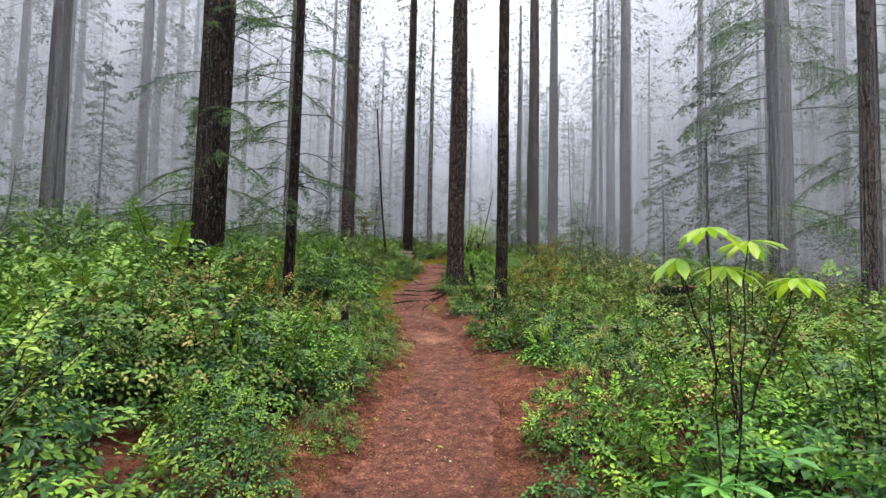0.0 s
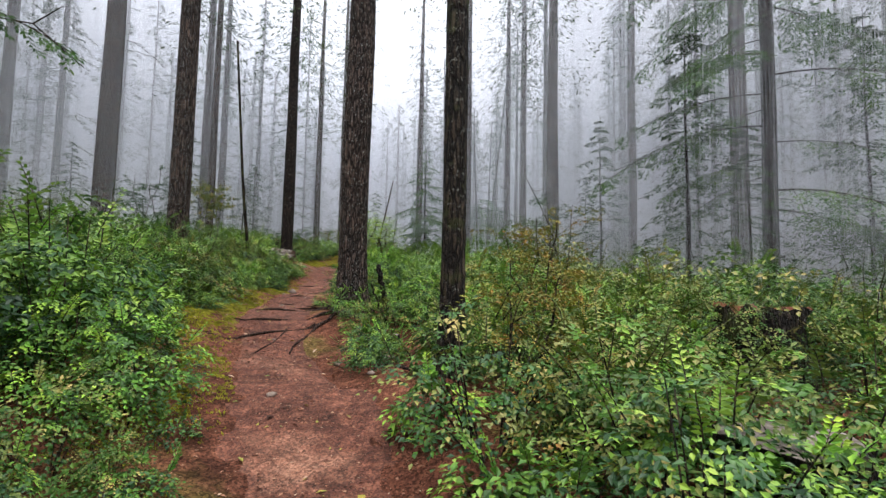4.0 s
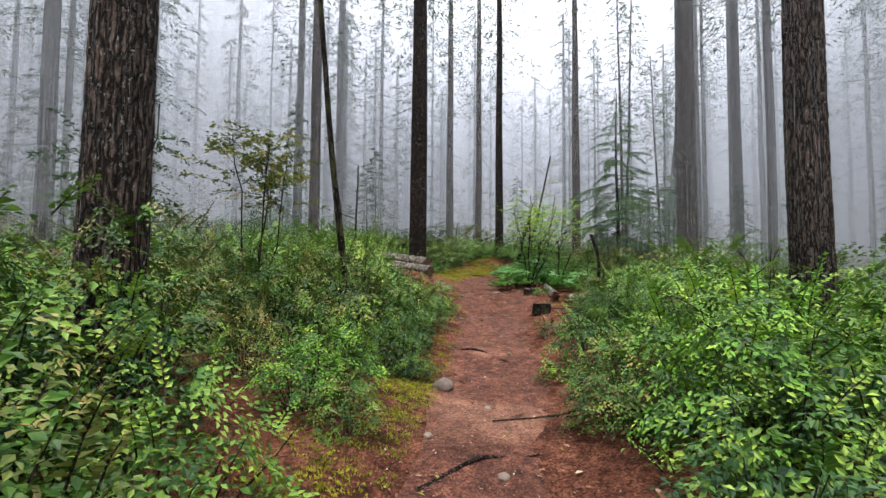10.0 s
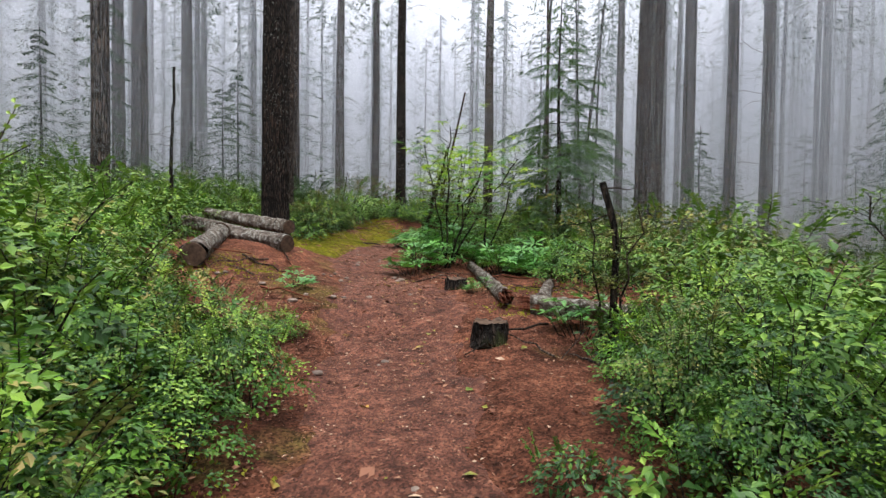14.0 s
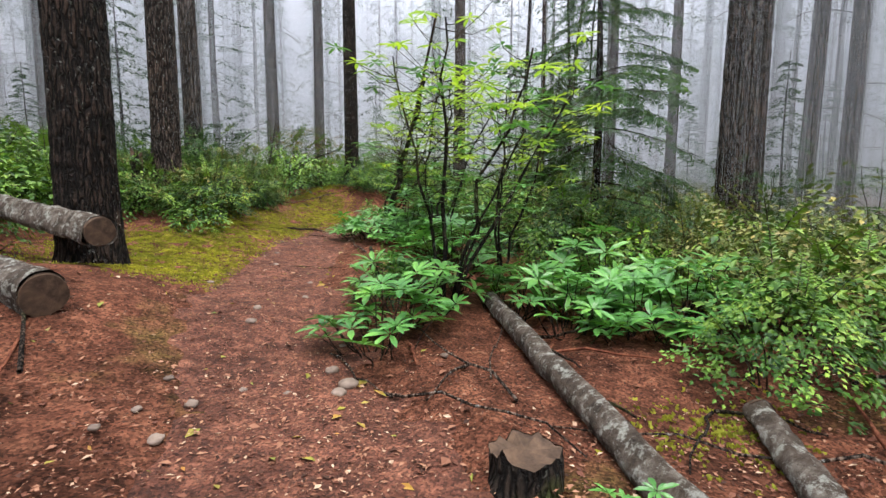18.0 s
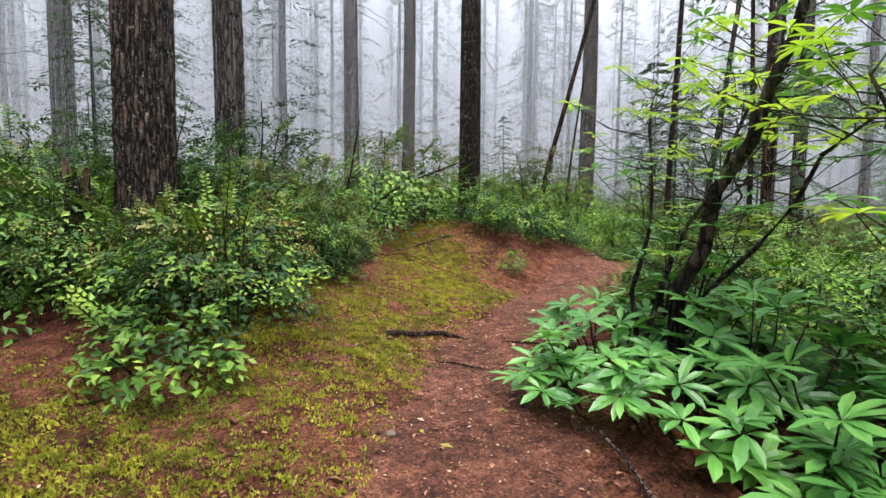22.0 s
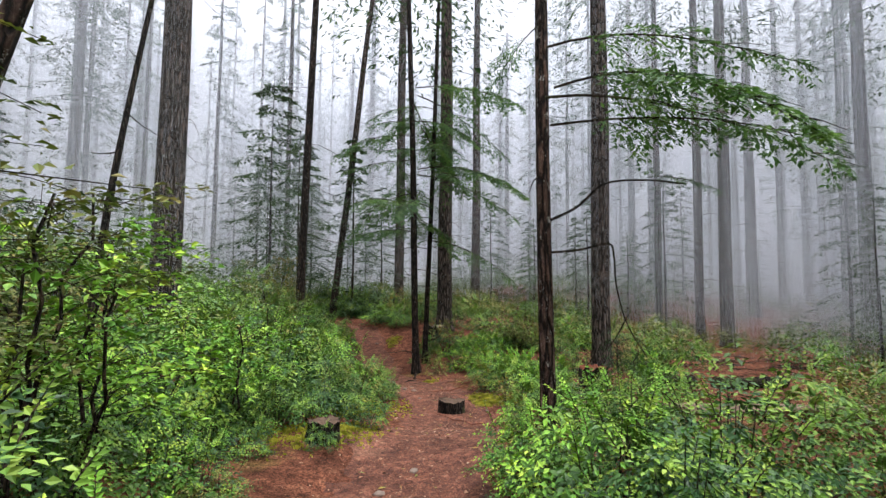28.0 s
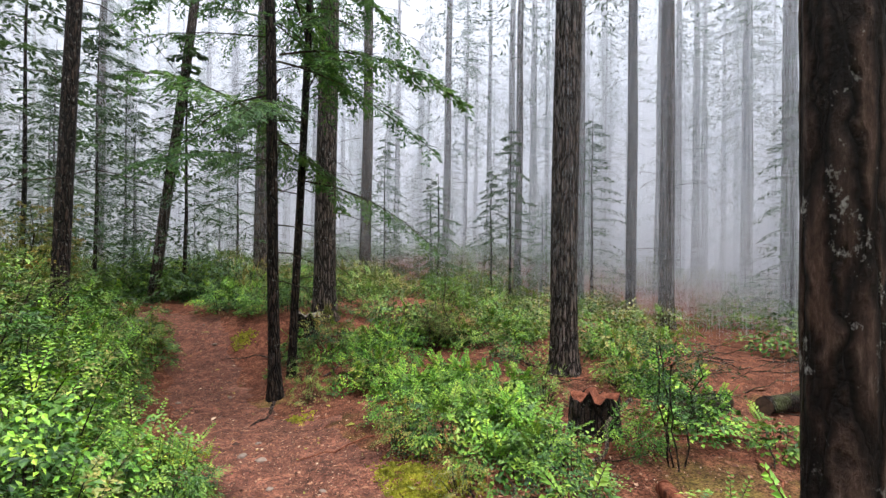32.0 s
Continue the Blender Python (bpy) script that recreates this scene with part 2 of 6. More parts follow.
n_ = Nodes("bark_chips", 0.8, 0.2)
CHIP = n_.done(n_.ramp(n_.island(), (0.0, (0.035, 0.017, 0.012)), (0.4, (0.13, 0.05, 0.032)), (0.75, (0.27, 0.13, 0.08)), (0.9, (0.3, 0.16, 0.1)), (1.0, (0.48, 0.36, 0.26))))
n_ = Nodes("trail_stone", 0.75, 0.35)
c_ = n_.mix(0.6, n_.ramp(n_.noise(8, 6), (0.3, (0.1, 0.075, 0.062)), (0.7, (0.27, 0.22, 0.19))), n_.ramp(n_.random(), (0.0, (0.5, 0.42, 0.38)), (1.0, (1.4, 1.3, 1.2))), "MULTIPLY")
n_.bump(n_.noise(25, 6), 0.5, 0.01)
STONE = n_.done(c_)
n_ = Nodes("fallen_log_bark", 0.85, 0.2)
c_ = n_.ramp(n_.noise(9, 7, (1, 1, 0.3), 0.7), (0.3, (0.025, 0.02, 0.016)), (0.5, (0.10, 0.076, 0.06)), (0.66, (0.26, 0.225, 0.195)))
c_ = n_.mix(n_.ramp(n_.noise(13, 7, None, 0.75), (0.52, (0, 0, 0)), (0.6, (0.9, 0.9, 0.9))), c_, (0.42, 0.42, 0.38))
n_.bump(n_.noise(16, 8, None, 0.75), 1.0, 0.08)
LOG = n_.done(c_)
n_ = Nodes("peeled_weathered_wood", 0.8, 0.2)
c_ = n_.ramp(n_.noise(12, 7, (1, 1, 1), 0.7), (0.3, (0.07, 0.042, 0.03)), (0.5, (0.17, 0.115, 0.085)), (0.7, (0.3, 0.24, 0.2)))
n_.bump(n_.noise(40, 6), 0.7, 0.015)
PEELED = n_.done(c_)
n_ = Nodes("cut_wood_end", 0.8, 0.2)
c_ = n_.ramp(n_.noise(14, 6), (0.3, (0.028, 0.018, 0.013)), (0.7, (0.12, 0.075, 0.05)))
n_.bump(n_.noise(30, 5), 0.6, 0.01)
CUT = n_.done(c_)
n_ = Nodes("rotten_red_wood", 0.9, 0.15)
c_ = n_.ramp(n_.noise(16, 7, (1, 1, 0.2), 0.7), (0.3, (0.045, 0.014, 0.009)), (0.5, (0.13, 0.042, 0.023)), (0.7, (0.25, 0.095, 0.052)))
n_.bump(n_.noise(26, 6, (1, 1, 0.15)), 1.0, 0.03)
ROT = n_.done(c_)
n_ = Nodes("weathered_stump_top", 0.85, 0.2)
c_ = n_.ramp(n_.noise(12, 7, None, 0.7), (0.3, (0.07, 0.055, 0.048)), (0.55, (0.2, 0.17, 0.15)), (0.75, (0.4, 0.37, 0.34)))
n_.bump(n_.noise(28, 6), 0.8, 0.015)
STUMP_TOP = n_.done(c_)
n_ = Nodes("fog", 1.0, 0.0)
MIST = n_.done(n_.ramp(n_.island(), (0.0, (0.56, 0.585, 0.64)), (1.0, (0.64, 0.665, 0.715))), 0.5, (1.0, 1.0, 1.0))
# gives off its own light, for the brightness of far fog
n_ = Nodes("glowing_distance", 1.0, 0.0)
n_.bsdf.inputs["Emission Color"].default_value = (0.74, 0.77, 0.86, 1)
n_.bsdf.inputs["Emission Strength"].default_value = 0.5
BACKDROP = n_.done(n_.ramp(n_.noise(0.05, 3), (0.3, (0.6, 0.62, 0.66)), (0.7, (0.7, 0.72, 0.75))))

# ---- mesh helpers ----
rng = np.random.default_rng(7)


def mesh_of(name, verts, faces, material, smooth=False):
    """A mesh from an (n, 3) array of points and one or more arrays of faces with equal corner counts."""
    groups = [np.asarray(f, int) for f in (faces if isinstance(faces, (list, tuple)) else [faces])]
    me = bpy.data.meshes.new(name)
    verts = np.asarray(verts, float)
    corners = np.concatenate([g.ravel() for g in groups])
    sizes = np.concatenate([np.full(len(g), g.shape[1]) for g in groups])
    me.vertices.add(len(verts))
    me.vertices.foreach_set("co", verts.ravel())
    me.loops.add(len(corners))
    me.loops.foreach_set("vertex_index", corners)
    me.polygons.add(len(sizes))
    me.polygons.foreach_set("loop_start", np.concatenate([[0], np.cumsum(sizes)[:-1]]))
    me.polygons.foreach_set("loop_total", sizes)
    me.polygons.foreach_set("use_smooth", np.full(len(sizes), smooth))
    me.update(calc_edges=True)
    me.materials.append(material)
    return me


def part(name, me, parent, label=""):
    """One mesh under a thing or a part."""
    ob = new(name, me)
    ob.parent = parent
    return tagged(ob, label)


def thing(name, label, category, m, group=""):
    ob = new(name)
    ob.matrix_world = m
    ob.empty_display_size = 0.2
    return tagged(ob, label, category, group)


def joined(pieces):
    """Points and faces of many (verts, faces) pieces as one."""
    verts, faces, at = [], {}, 0
    for v, fs in pieces:
        for f in fs if isinstance(fs, (list, tuple)) else [fs]:
            if len(f):
                faces.setdefault(f.shape[1], []).append(np.asarray(f) + at)
        verts.append(v)
        at += len(v)
    return np.concatenate(verts), [np.concatenate(f) for f in faces.values()]


def tube(points, radii, sides=6, rough=0.0, cap=False, ridges=0, seed=0):
    """A tapered tube along points, its skin uneven by rough and furrowed by ridges."""
    points, radii = np.asarray(points, float), np.asarray(radii, float)
    tang = np.gradient(points, axis=0)
    tang /= np.linalg.norm(tang, axis=1)[:, None] + 1e-9
    ref = np.where(np.abs(tang[:, 2:3]) > 0.8, np.array([[1.0, 0, 0]]), np.array([[0, 0, 1.0]]))
    u = np.cross(tang, ref)
    u /= np.linalg.norm(u, axis=1)[:, None]
    w = np.cross(tang, u)
    a = np.arange(sides) * 2 * np.pi / sides
    r = np.repeat(radii[:, None], sides, 1)
    if rough or ridges:
        g = np.random.default_rng(seed)
        h = np.linspace(0, 1, len(points))[:, None]
        for k in range(4):
            r = r * (1 + rough * 0.5 * np.sin((k + 1) * a[None] + g.uniform(0, 6) + h * g.uniform(-9, 9)))
        if ridges:
            turn = a[None] * ridges + 0.9 * np.sin(h * 37 + g.uniform(0, 6)) + 0.7 * np.sin(h * 91 + 3 * a[None])
            r = r + 0.017 * (np.abs(np.sin(turn / 2)) ** 0.6 - 0.7) * np.clip(radii[:, None] / 0.2, 0.2, 1.3)
            r = r * (1 + g.normal(0, 0.016, r.shape))
    ring = u[:, None] * np.cos(a)[None, :, None] + w[:, None] * np.sin(a)[None, :, None]
    v = (points[:, None] + ring * r[..., None]).reshape(-1, 3)
    i, j = np.meshgrid(np.arange(len(points) - 1), np.arange(sides), indexing="ij")
    b, nx = i * sides + j, i * sides + (j + 1) % sides
    f = np.stack([b, nx, nx + sides, b + sides], -1).reshape(-1, 4)
    faces = [f]
    if cap:
        e = len(v)
        v = np.concatenate([v, points[:1], points[-1:]])
        j = np.arange(sides)
        k = (j + 1) % sides
        o = (len(points) - 1) * sides
        faces.append(np.concatenate([np.stack([np.full(sides, e), k, j], 1), np.stack([np.full(sides, e + 1), o + j, o + k], 1)]))
    return v, faces


def bent(start, end, sag=0.0, n=6, wobble=0.0, g=rng):
    """Points of a limb from start to end, sagging in the middle and uneven."""
    s = np.linspace(0, 1, n)[:, None]
    p = np.asarray(start, float) * (1 - s) + np.asarray(end, float) * s
    p[:, 2] -= sag * 4 * (s * (1 - s))[:, 0]
    if wobble:
        p[1:-1] += g.normal(0, wobble, (n - 2, 3))
    return p


def leaves(at, way, up, length, width, fold=0.25, narrow=0.45):
    """Leaves as folded blades: base, two shoulders and a tip."""
    at, way, up = (np.asarray(x, float) for x in (at, way, up))
    way = way / (np.linalg.norm(way, axis=1)[:, None] + 1e-9)
    side = np.cross(way, up)
    side /= np.linalg.norm(side, axis=1)[:, None] + 1e-9
    nrm = np.cross(side, way)
    L, Wd = np.broadcast_to(length, len(at))[:, None], np.broadcast_to(width, len(at))[:, None]
    mid = at + way * L * narrow
    v = np.stack([at, mid + side * Wd / 2 + nrm * Wd * fold, at + way * L - nrm * L * 0.08, mid - side * Wd / 2 + nrm * Wd * fold], 1)
    b = np.arange(len(at))[:, None] * 4
    return v.reshape(-1, 3), np.concatenate([b + [0, 1, 2], b + [0, 2, 3]])


def long_leaves(at, way, up, length, width, droop=0.25):
    """Long glossy leaves, eight points each, creased along the midrib and drooping to the tip."""
    at, way, up = (np.asarray(x, float) for x in (at, way, up))
    way = way / np.linalg.norm(way, axis=1)[:, None]
    side = np.cross(way, up)
    side /= np.linalg.norm(side, axis=1)[:, None] + 1e-9
    nrm = np.cross(side, way)
    L, Wd = np.broadcast_to(length, len(at))[:, None], np.broadcast_to(width, len(at))[:, None]

    def mid(s):
        return at + way * L * s - nrm * L * droop * s * s
    a, b = mid(0.35), mid(0.72)
    v = np.stack([at, a + side * Wd * 0.42 + nrm * Wd * 0.12, a, a - side * Wd * 0.42 + nrm * Wd * 0.12,
                  b + side * Wd * 0.46 + nrm * Wd * 0.12, b, b - side * Wd * 0.46 + nrm * Wd * 0.12, mid(1.0)], 1)
    k = np.arange(len(at))[:, None] * 8
    tri = np.concatenate([k + t for t in ([0, 1, 2], [0, 2, 3], [4, 7, 5], [5, 7, 6])])
    quad = np.concatenate([k + t for t in ([1, 4, 5, 2], [2, 5, 6, 3])])
    return v.reshape(-1, 3), [tri, quad]


def placed(piece, x, y, z, turn=0.0, size=1.0, lean=(0, 0)):
    v, f = piece
    c, s = math.cos(turn), math.sin(turn)
    q = v * size
    q = np.stack([q[:, 0] * c - q[:, 1] * s, q[:, 0] * s + q[:, 1] * c, q[:, 2]], 1)
    q[:, 0] += lean[0] * q[:, 2] + x
    q[:, 1] += lean[1] * q[:, 2] + y
    q[:, 2] += z
    return q, f


# ---- ground ----
# the trail's line on the plan, and the lie of the land
TRAIL = [(0, -9), (0, 0), (-0.15, 3), (0.05, 6), (-0.05, 9), (-0.6, 11.6), (-0.9, 14.6), (-0.75, 17), (-0.45, 20), (-0.2, 23), (0.0, 25.5),
         (-0.2, 27.5), (-0.4, 29.5), (0.0, 32), (0.9, 34.4), (2.5, 36.7), (4.3, 38.4), (6.6, 40.2), (9.2, 41.8), (10.5, 43.5), (11.1, 44.9), (12.1, 46.4), (12.9, 47.5), (13.3, 48.8), (13.0, 51), (11, 55), (6, 62)]
LAND = [(0, -7, -0.25), (0, 0, 0), (-0.2, 3, 0.05), (0, 7.4, 0.33), (0.5, 11.4, 0.68), (-0.8, 14.7, 1.15), (-1, 19.2, 1.33), (-0.4, 22.5, 1.68), (0, 26.8, 2.1),
        (-0.6, 29.5, 2.33), (0.2, 33.5, 2.5), (2, 36, 2.58), (6, 40, 2.42), (9.2, 41.9, 2.0), (12, 44.8, 1.85),
        (-2.5, 28.5, 2.72), (-7, 5, 0.7), (-10, 13, 2.0), (-4, 19, 1.75), (-15, 24, 3.4), (-10, 34, 3.9), (-2.6, 36, 3.1), (1.3, 39.2, 3.5),
        (7, 4, -0.1), (12, 15, 1.0), (8, 24, 1.35), (3, 28, 1.95), (11, 34, 1.9), (22, 38, 1.9), (15.5, 48, 2.75), (34, 50, 4.0), (5, 50, 3.9), (26, 26, 1.9)]
LAND_XY, LAND_Z = np.array([p[:2] for p in LAND], float), np.array([p[2] for p in LAND])


def spline(points, n):
    """n points evenly spaced in the parameter along a smooth curve through the points."""
    p = np.asarray(points, float)
    p = np.concatenate([2 * p[:1] - p[1:2], p, 2 * p[-1:] - p[-2:-1]])
    s = np.linspace(0, len(p) - 3 - 1e-6, n)
    i, f = s.astype(int), (s % 1)[:, None]
    a, b, c, d = p[i], p[i + 1], p[i + 2], p[i + 3]
    return 0.5 * (2 * b + (c - a) * f + (2 * a - 5 * b + 4 * c - d) * f ** 2 + (3 * b - a - 3 * c + d) * f ** 3)


LINE = spline(TRAIL, 420)


def smooth_noise(x, y, scale, seed):
    g = np.random.default_rng(seed)
    out = 0
    for k in range(5):
        a, ph = g.uniform(0, 2 * np.pi), g.uniform(0, 6.28)
        fr = scale * g.uniform(0.6, 1.6)
        out = out + np.sin((x * np.cos(a) + y * np.sin(a)) * fr + ph + 1.3 * np.sin((x * np.sin(a) - y * np.cos(a)) * fr * 0.7 + ph))
    return out / 5


def off_trail(x, y):
    """Metres from the middle of the trail."""
    x, y = np.atleast_1d(x).astype(float), np.atleast_1d(y).astype(float)
    out = np.empty(len(x))
    for s in range(0, len(x), 20000):
        out[s:s + 20000] = np.sqrt(((x[s:s + 20000, None] - LINE[None, :, 0]) ** 2 + (y[s:s + 20000, None] - LINE[None, :, 1]) ** 2).min(1))
    return out


WALK = LINE[LINE[:, 1] < 47]


def off_walk(x, y):
    """Metres from the part of the trail that is walked."""
    x, y = np.atleast_1d(x).astype(float), np.atleast_1d(y).astype(float)
    out = np.empty(len(x))
    for s in range(0, len(x), 20000):
        out[s:s + 20000] = np.sqrt(((x[s:s + 20000, None] - WALK[None, ::3, 0]) ** 2 + (y[s:s + 20000, None] - WALK[None, ::3, 1]) ** 2).min(1))
    return out


def land(x, y):
    """The ground's height."""
    x, y = np.atleast_1d(x).astype(float), np.atleast_1d(y).astype(float)
    out = np.empty(len(x))
    for s in range(0, len(x), 20000):
        xs, ys = x[s:s + 20000], y[s:s + 20000]
        d2 = (xs[:, None] - LAND_XY[None, :, 0]) ** 2 + (ys[:, None] - LAND_XY[None, :, 1]) ** 2
        w = 1 / (d2 + 1.2) ** 1.6
        out[s:s + 20000] = (w * LAND_Z).sum(1) / w.sum(1)
    return out


def height(x, y):
    x, y = np.atleast_1d(x).astype(float), np.atleast_1d(y).astype(float)
    d = off_trail(x, y)
    rough = np.clip((d - 0.4) / 1.5, 0, 1)
    bank = 0.10 * np.clip((d - 0.45) / 0.5, 0, 1)
    return land(x, y) + bank + rough * (0.10 * smooth_noise(x, y, 1.1, 3) + 0.05 * smooth_noise(x, y, 3.2, 4)) + 0.02 * smooth_noise(x, y, 4.5, 5) + np.clip(d - 0.3, 0, 0.3) * 0.09 * smooth_noise(x, y, 11, 6)


def gz(x, y):
    return float(height(x, y)[0])


fine_x = np.arange(-9, 18.01, 0.22)
fine_y = np.arange(-3, 54.01, 0.22)
xs = np.concatenate([-9 - np.geomspace(0.4, 130, 34)[::-1], fine_x, 18 + np.geomspace(0.4, 130, 34)])
ys = np.concatenate([-3 - np.geomspace(0.4, 100, 30)[::-1], fine_y, 54 + np.geomspace(0.4, 110, 32)])
gx, gy = np.meshgrid(xs, ys)
gv = np.stack([gx.ravel(), gy.ravel(), height(gx.ravel(), gy.ravel())], 1)
i, j = np.meshgrid(np.arange(len(ys) - 1), np.arange(len(xs) - 1), indexing="ij")
b = i * len(xs) + j
gf = np.stack([b, b + 1, b + 1 + len(xs), b + len(xs)], -1).reshape(-1, 4)
tagged(new("ground", mesh_of("ground", gv, gf, DUFF, True)), "forest floor of red-brown duff, needles and moss", "ground", kind="structure")

# the trail: a worn strip a little above the ground, hollow in the middle, with uneven edges
cols, half = 15, []
tv = []
tang = np.gradient(LINE, axis=0)
tang /= np.linalg.norm(tang, axis=1)[:, None]
side = np.stack([tang[:, 1], -tang[:, 0]], 1)
for k, (p, s) in enumerate(zip(LINE, side)):
    wide = 0.62 + 0.07 * math.sin(k * 0.21) + 0.05 * math.sin(k * 0.57 + 1)
    wide += 0.22 * min(max((p[1] - 38) / 2, 0), 1) * min(max((46 - p[1]) / 2, 0), 1) + 0.25 * math.exp(-((p[1] - 25) / 3.5) ** 2) + 0.15 * math.exp(-((p[1] - 32) / 3) ** 2)
    for c in range(cols):
        f = 2 * c / (cols - 1) - 1
        q = p + s * f * wide
        q = q + s * f * wide * 0.16 * float(smooth_noise(q[0] + f, q[1], 4.0, 17))
        tv.append((q[0], q[1], 0.02 - 0.045 * f ** 4))
tv = np.array(tv)
tv[:, 2] += height(tv[:, 0], tv[:, 1])
i, j = np.meshgrid(np.arange(len(LINE) - 1), np.arange(cols - 1), indexing="ij")
b = i * cols + j
tf = np.stack([b, b + cols, b + cols + 1, b + 1], -1).reshape(-1, 4)
tagged(new("path", mesh_of("path", tv, tf, SOIL, True)), "narrow footpath of worn red-brown earth and bark chips", "path", kind="structure")

# a glowing pale ring all round, standing in for bright fog in the distance
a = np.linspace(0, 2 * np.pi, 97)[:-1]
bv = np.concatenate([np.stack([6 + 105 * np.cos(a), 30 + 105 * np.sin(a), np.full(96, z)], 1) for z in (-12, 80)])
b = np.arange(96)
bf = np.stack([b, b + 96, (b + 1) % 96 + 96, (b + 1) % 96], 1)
tagged(new("backdrop", mesh_of("backdrop", bv, bf, BACKDROP)), "pale grey glowing backdrop standing in for fog in the distance", "backdrop", kind="structure")

# ---- trees ----
def spray(g, length, width, n, droop=0.25, leaf=0.05, ratio=0.3):
    """A flat drooping conifer spray along x: side twigs set with short needle blades."""
    s = g.uniform(0.08, 1, n)
    sgn = g.choice([-1, 1], n)
    reach = width * (1 - 0.75 * s) * g.uniform(0.25, 1, n)
    at = np.stack([length * s + reach * 0.5, sgn * reach, -droop * length * s ** 2 - 0.25 * reach - g.uniform(0, 0.03, n)], 1)
    way = np.stack([g.uniform(0.4, 1, n), sgn * g.uniform(0.3, 1.0, n), g.uniform(-0.7, 0.05, n)], 1)
    up = np.stack([g.normal(0, 0.3, n), g.normal(0, 0.3, n), np.ones(n)], 1)
    return leaves(at, way, up, leaf * g.uniform(0.6, 1.4, n), leaf * ratio, 0.1)


def feather(g, length, width, pairs=7, per=7, droop=0.3, leaf=0.045):
    """A flat feathery spray along x: side twigs in pairs, each set with two ranks of short needle blades."""
    i, j, k = (q.ravel() for q in np.meshgrid(np.arange(pairs), np.array([-1.0, 1.0]), np.arange(per), indexing="ij"))
    n = len(i)
    s = (i + 0.6 + 0.3 * np.sin(i * 3 + j)) / (pairs + 0.3)
    reach = width * (1.05 - 0.85 * s) * (0.8 + 0.3 * np.sin(i * 5.1 + j * 2 + g.uniform(0, 6)))
    u = (k + 0.7) / per
    along, across = length * s + reach * u * 0.65, j * reach * u * 0.8
    at = np.stack([along, across, -droop * length * s ** 2 - 0.35 * reach * u ** 2], 1) + g.normal(0, 0.006, (n, 3))
    rank = np.where(k % 2 == 0, 1.0, -1.0)
    ang = np.arctan2(0.8 * j, 0.65) + rank * 0.75 + g.normal(0, 0.25, n)
    way = np.stack([np.cos(ang), np.sin(ang), g.uniform(-0.55, 0.0, n)], 1)
    up = np.stack([g.normal(0, 0.25, n), g.normal(0, 0.25, n), np.ones(n)], 1)
    size = leaf * g.uniform(0.7, 1.4, n)
    return leaves(at, way, up, size, size * 0.42, 0.08, 0.5)


def turned(piece, z, angle, pitch=0.0, base=(0, 0)):
    v, f = piece
    c, s = math.cos(pitch), math.sin(pitch)
    v = np.stack([v[:, 0] * c - v[:, 2] * s, v[:, 1], v[:, 0] * s + v[:, 2] * c], 1)
    return placed((v, f), base[0], base[1], z, angle)


TREES = []


def crown_piece(seed, n=58, high=18.0):
    """Needles of a whole forest crown: drooping feathery boughs in loose tiers, longest below, with gaps."""
    g = np.random.default_rng(seed)
    pieces = []
    for k in range(n):
        s = ((k + g.random()) / n) ** 1.1
        L = 0.6 + 2.3 * (1 - s) * g.uniform(0.4, 1.1)
        piece = feather(g, L, L * 0.42, 7, 4, 0.34, 0.17)
        pieces.append(turned(piece, high * s, g.uniform(0, 6.28), g.uniform(-0.35, 0.1)))
    return mesh_of("crown", *joined(pieces), NEEDLE_FAR)


CROWNS = [crown_piece(40 + k) for k in range(5)]


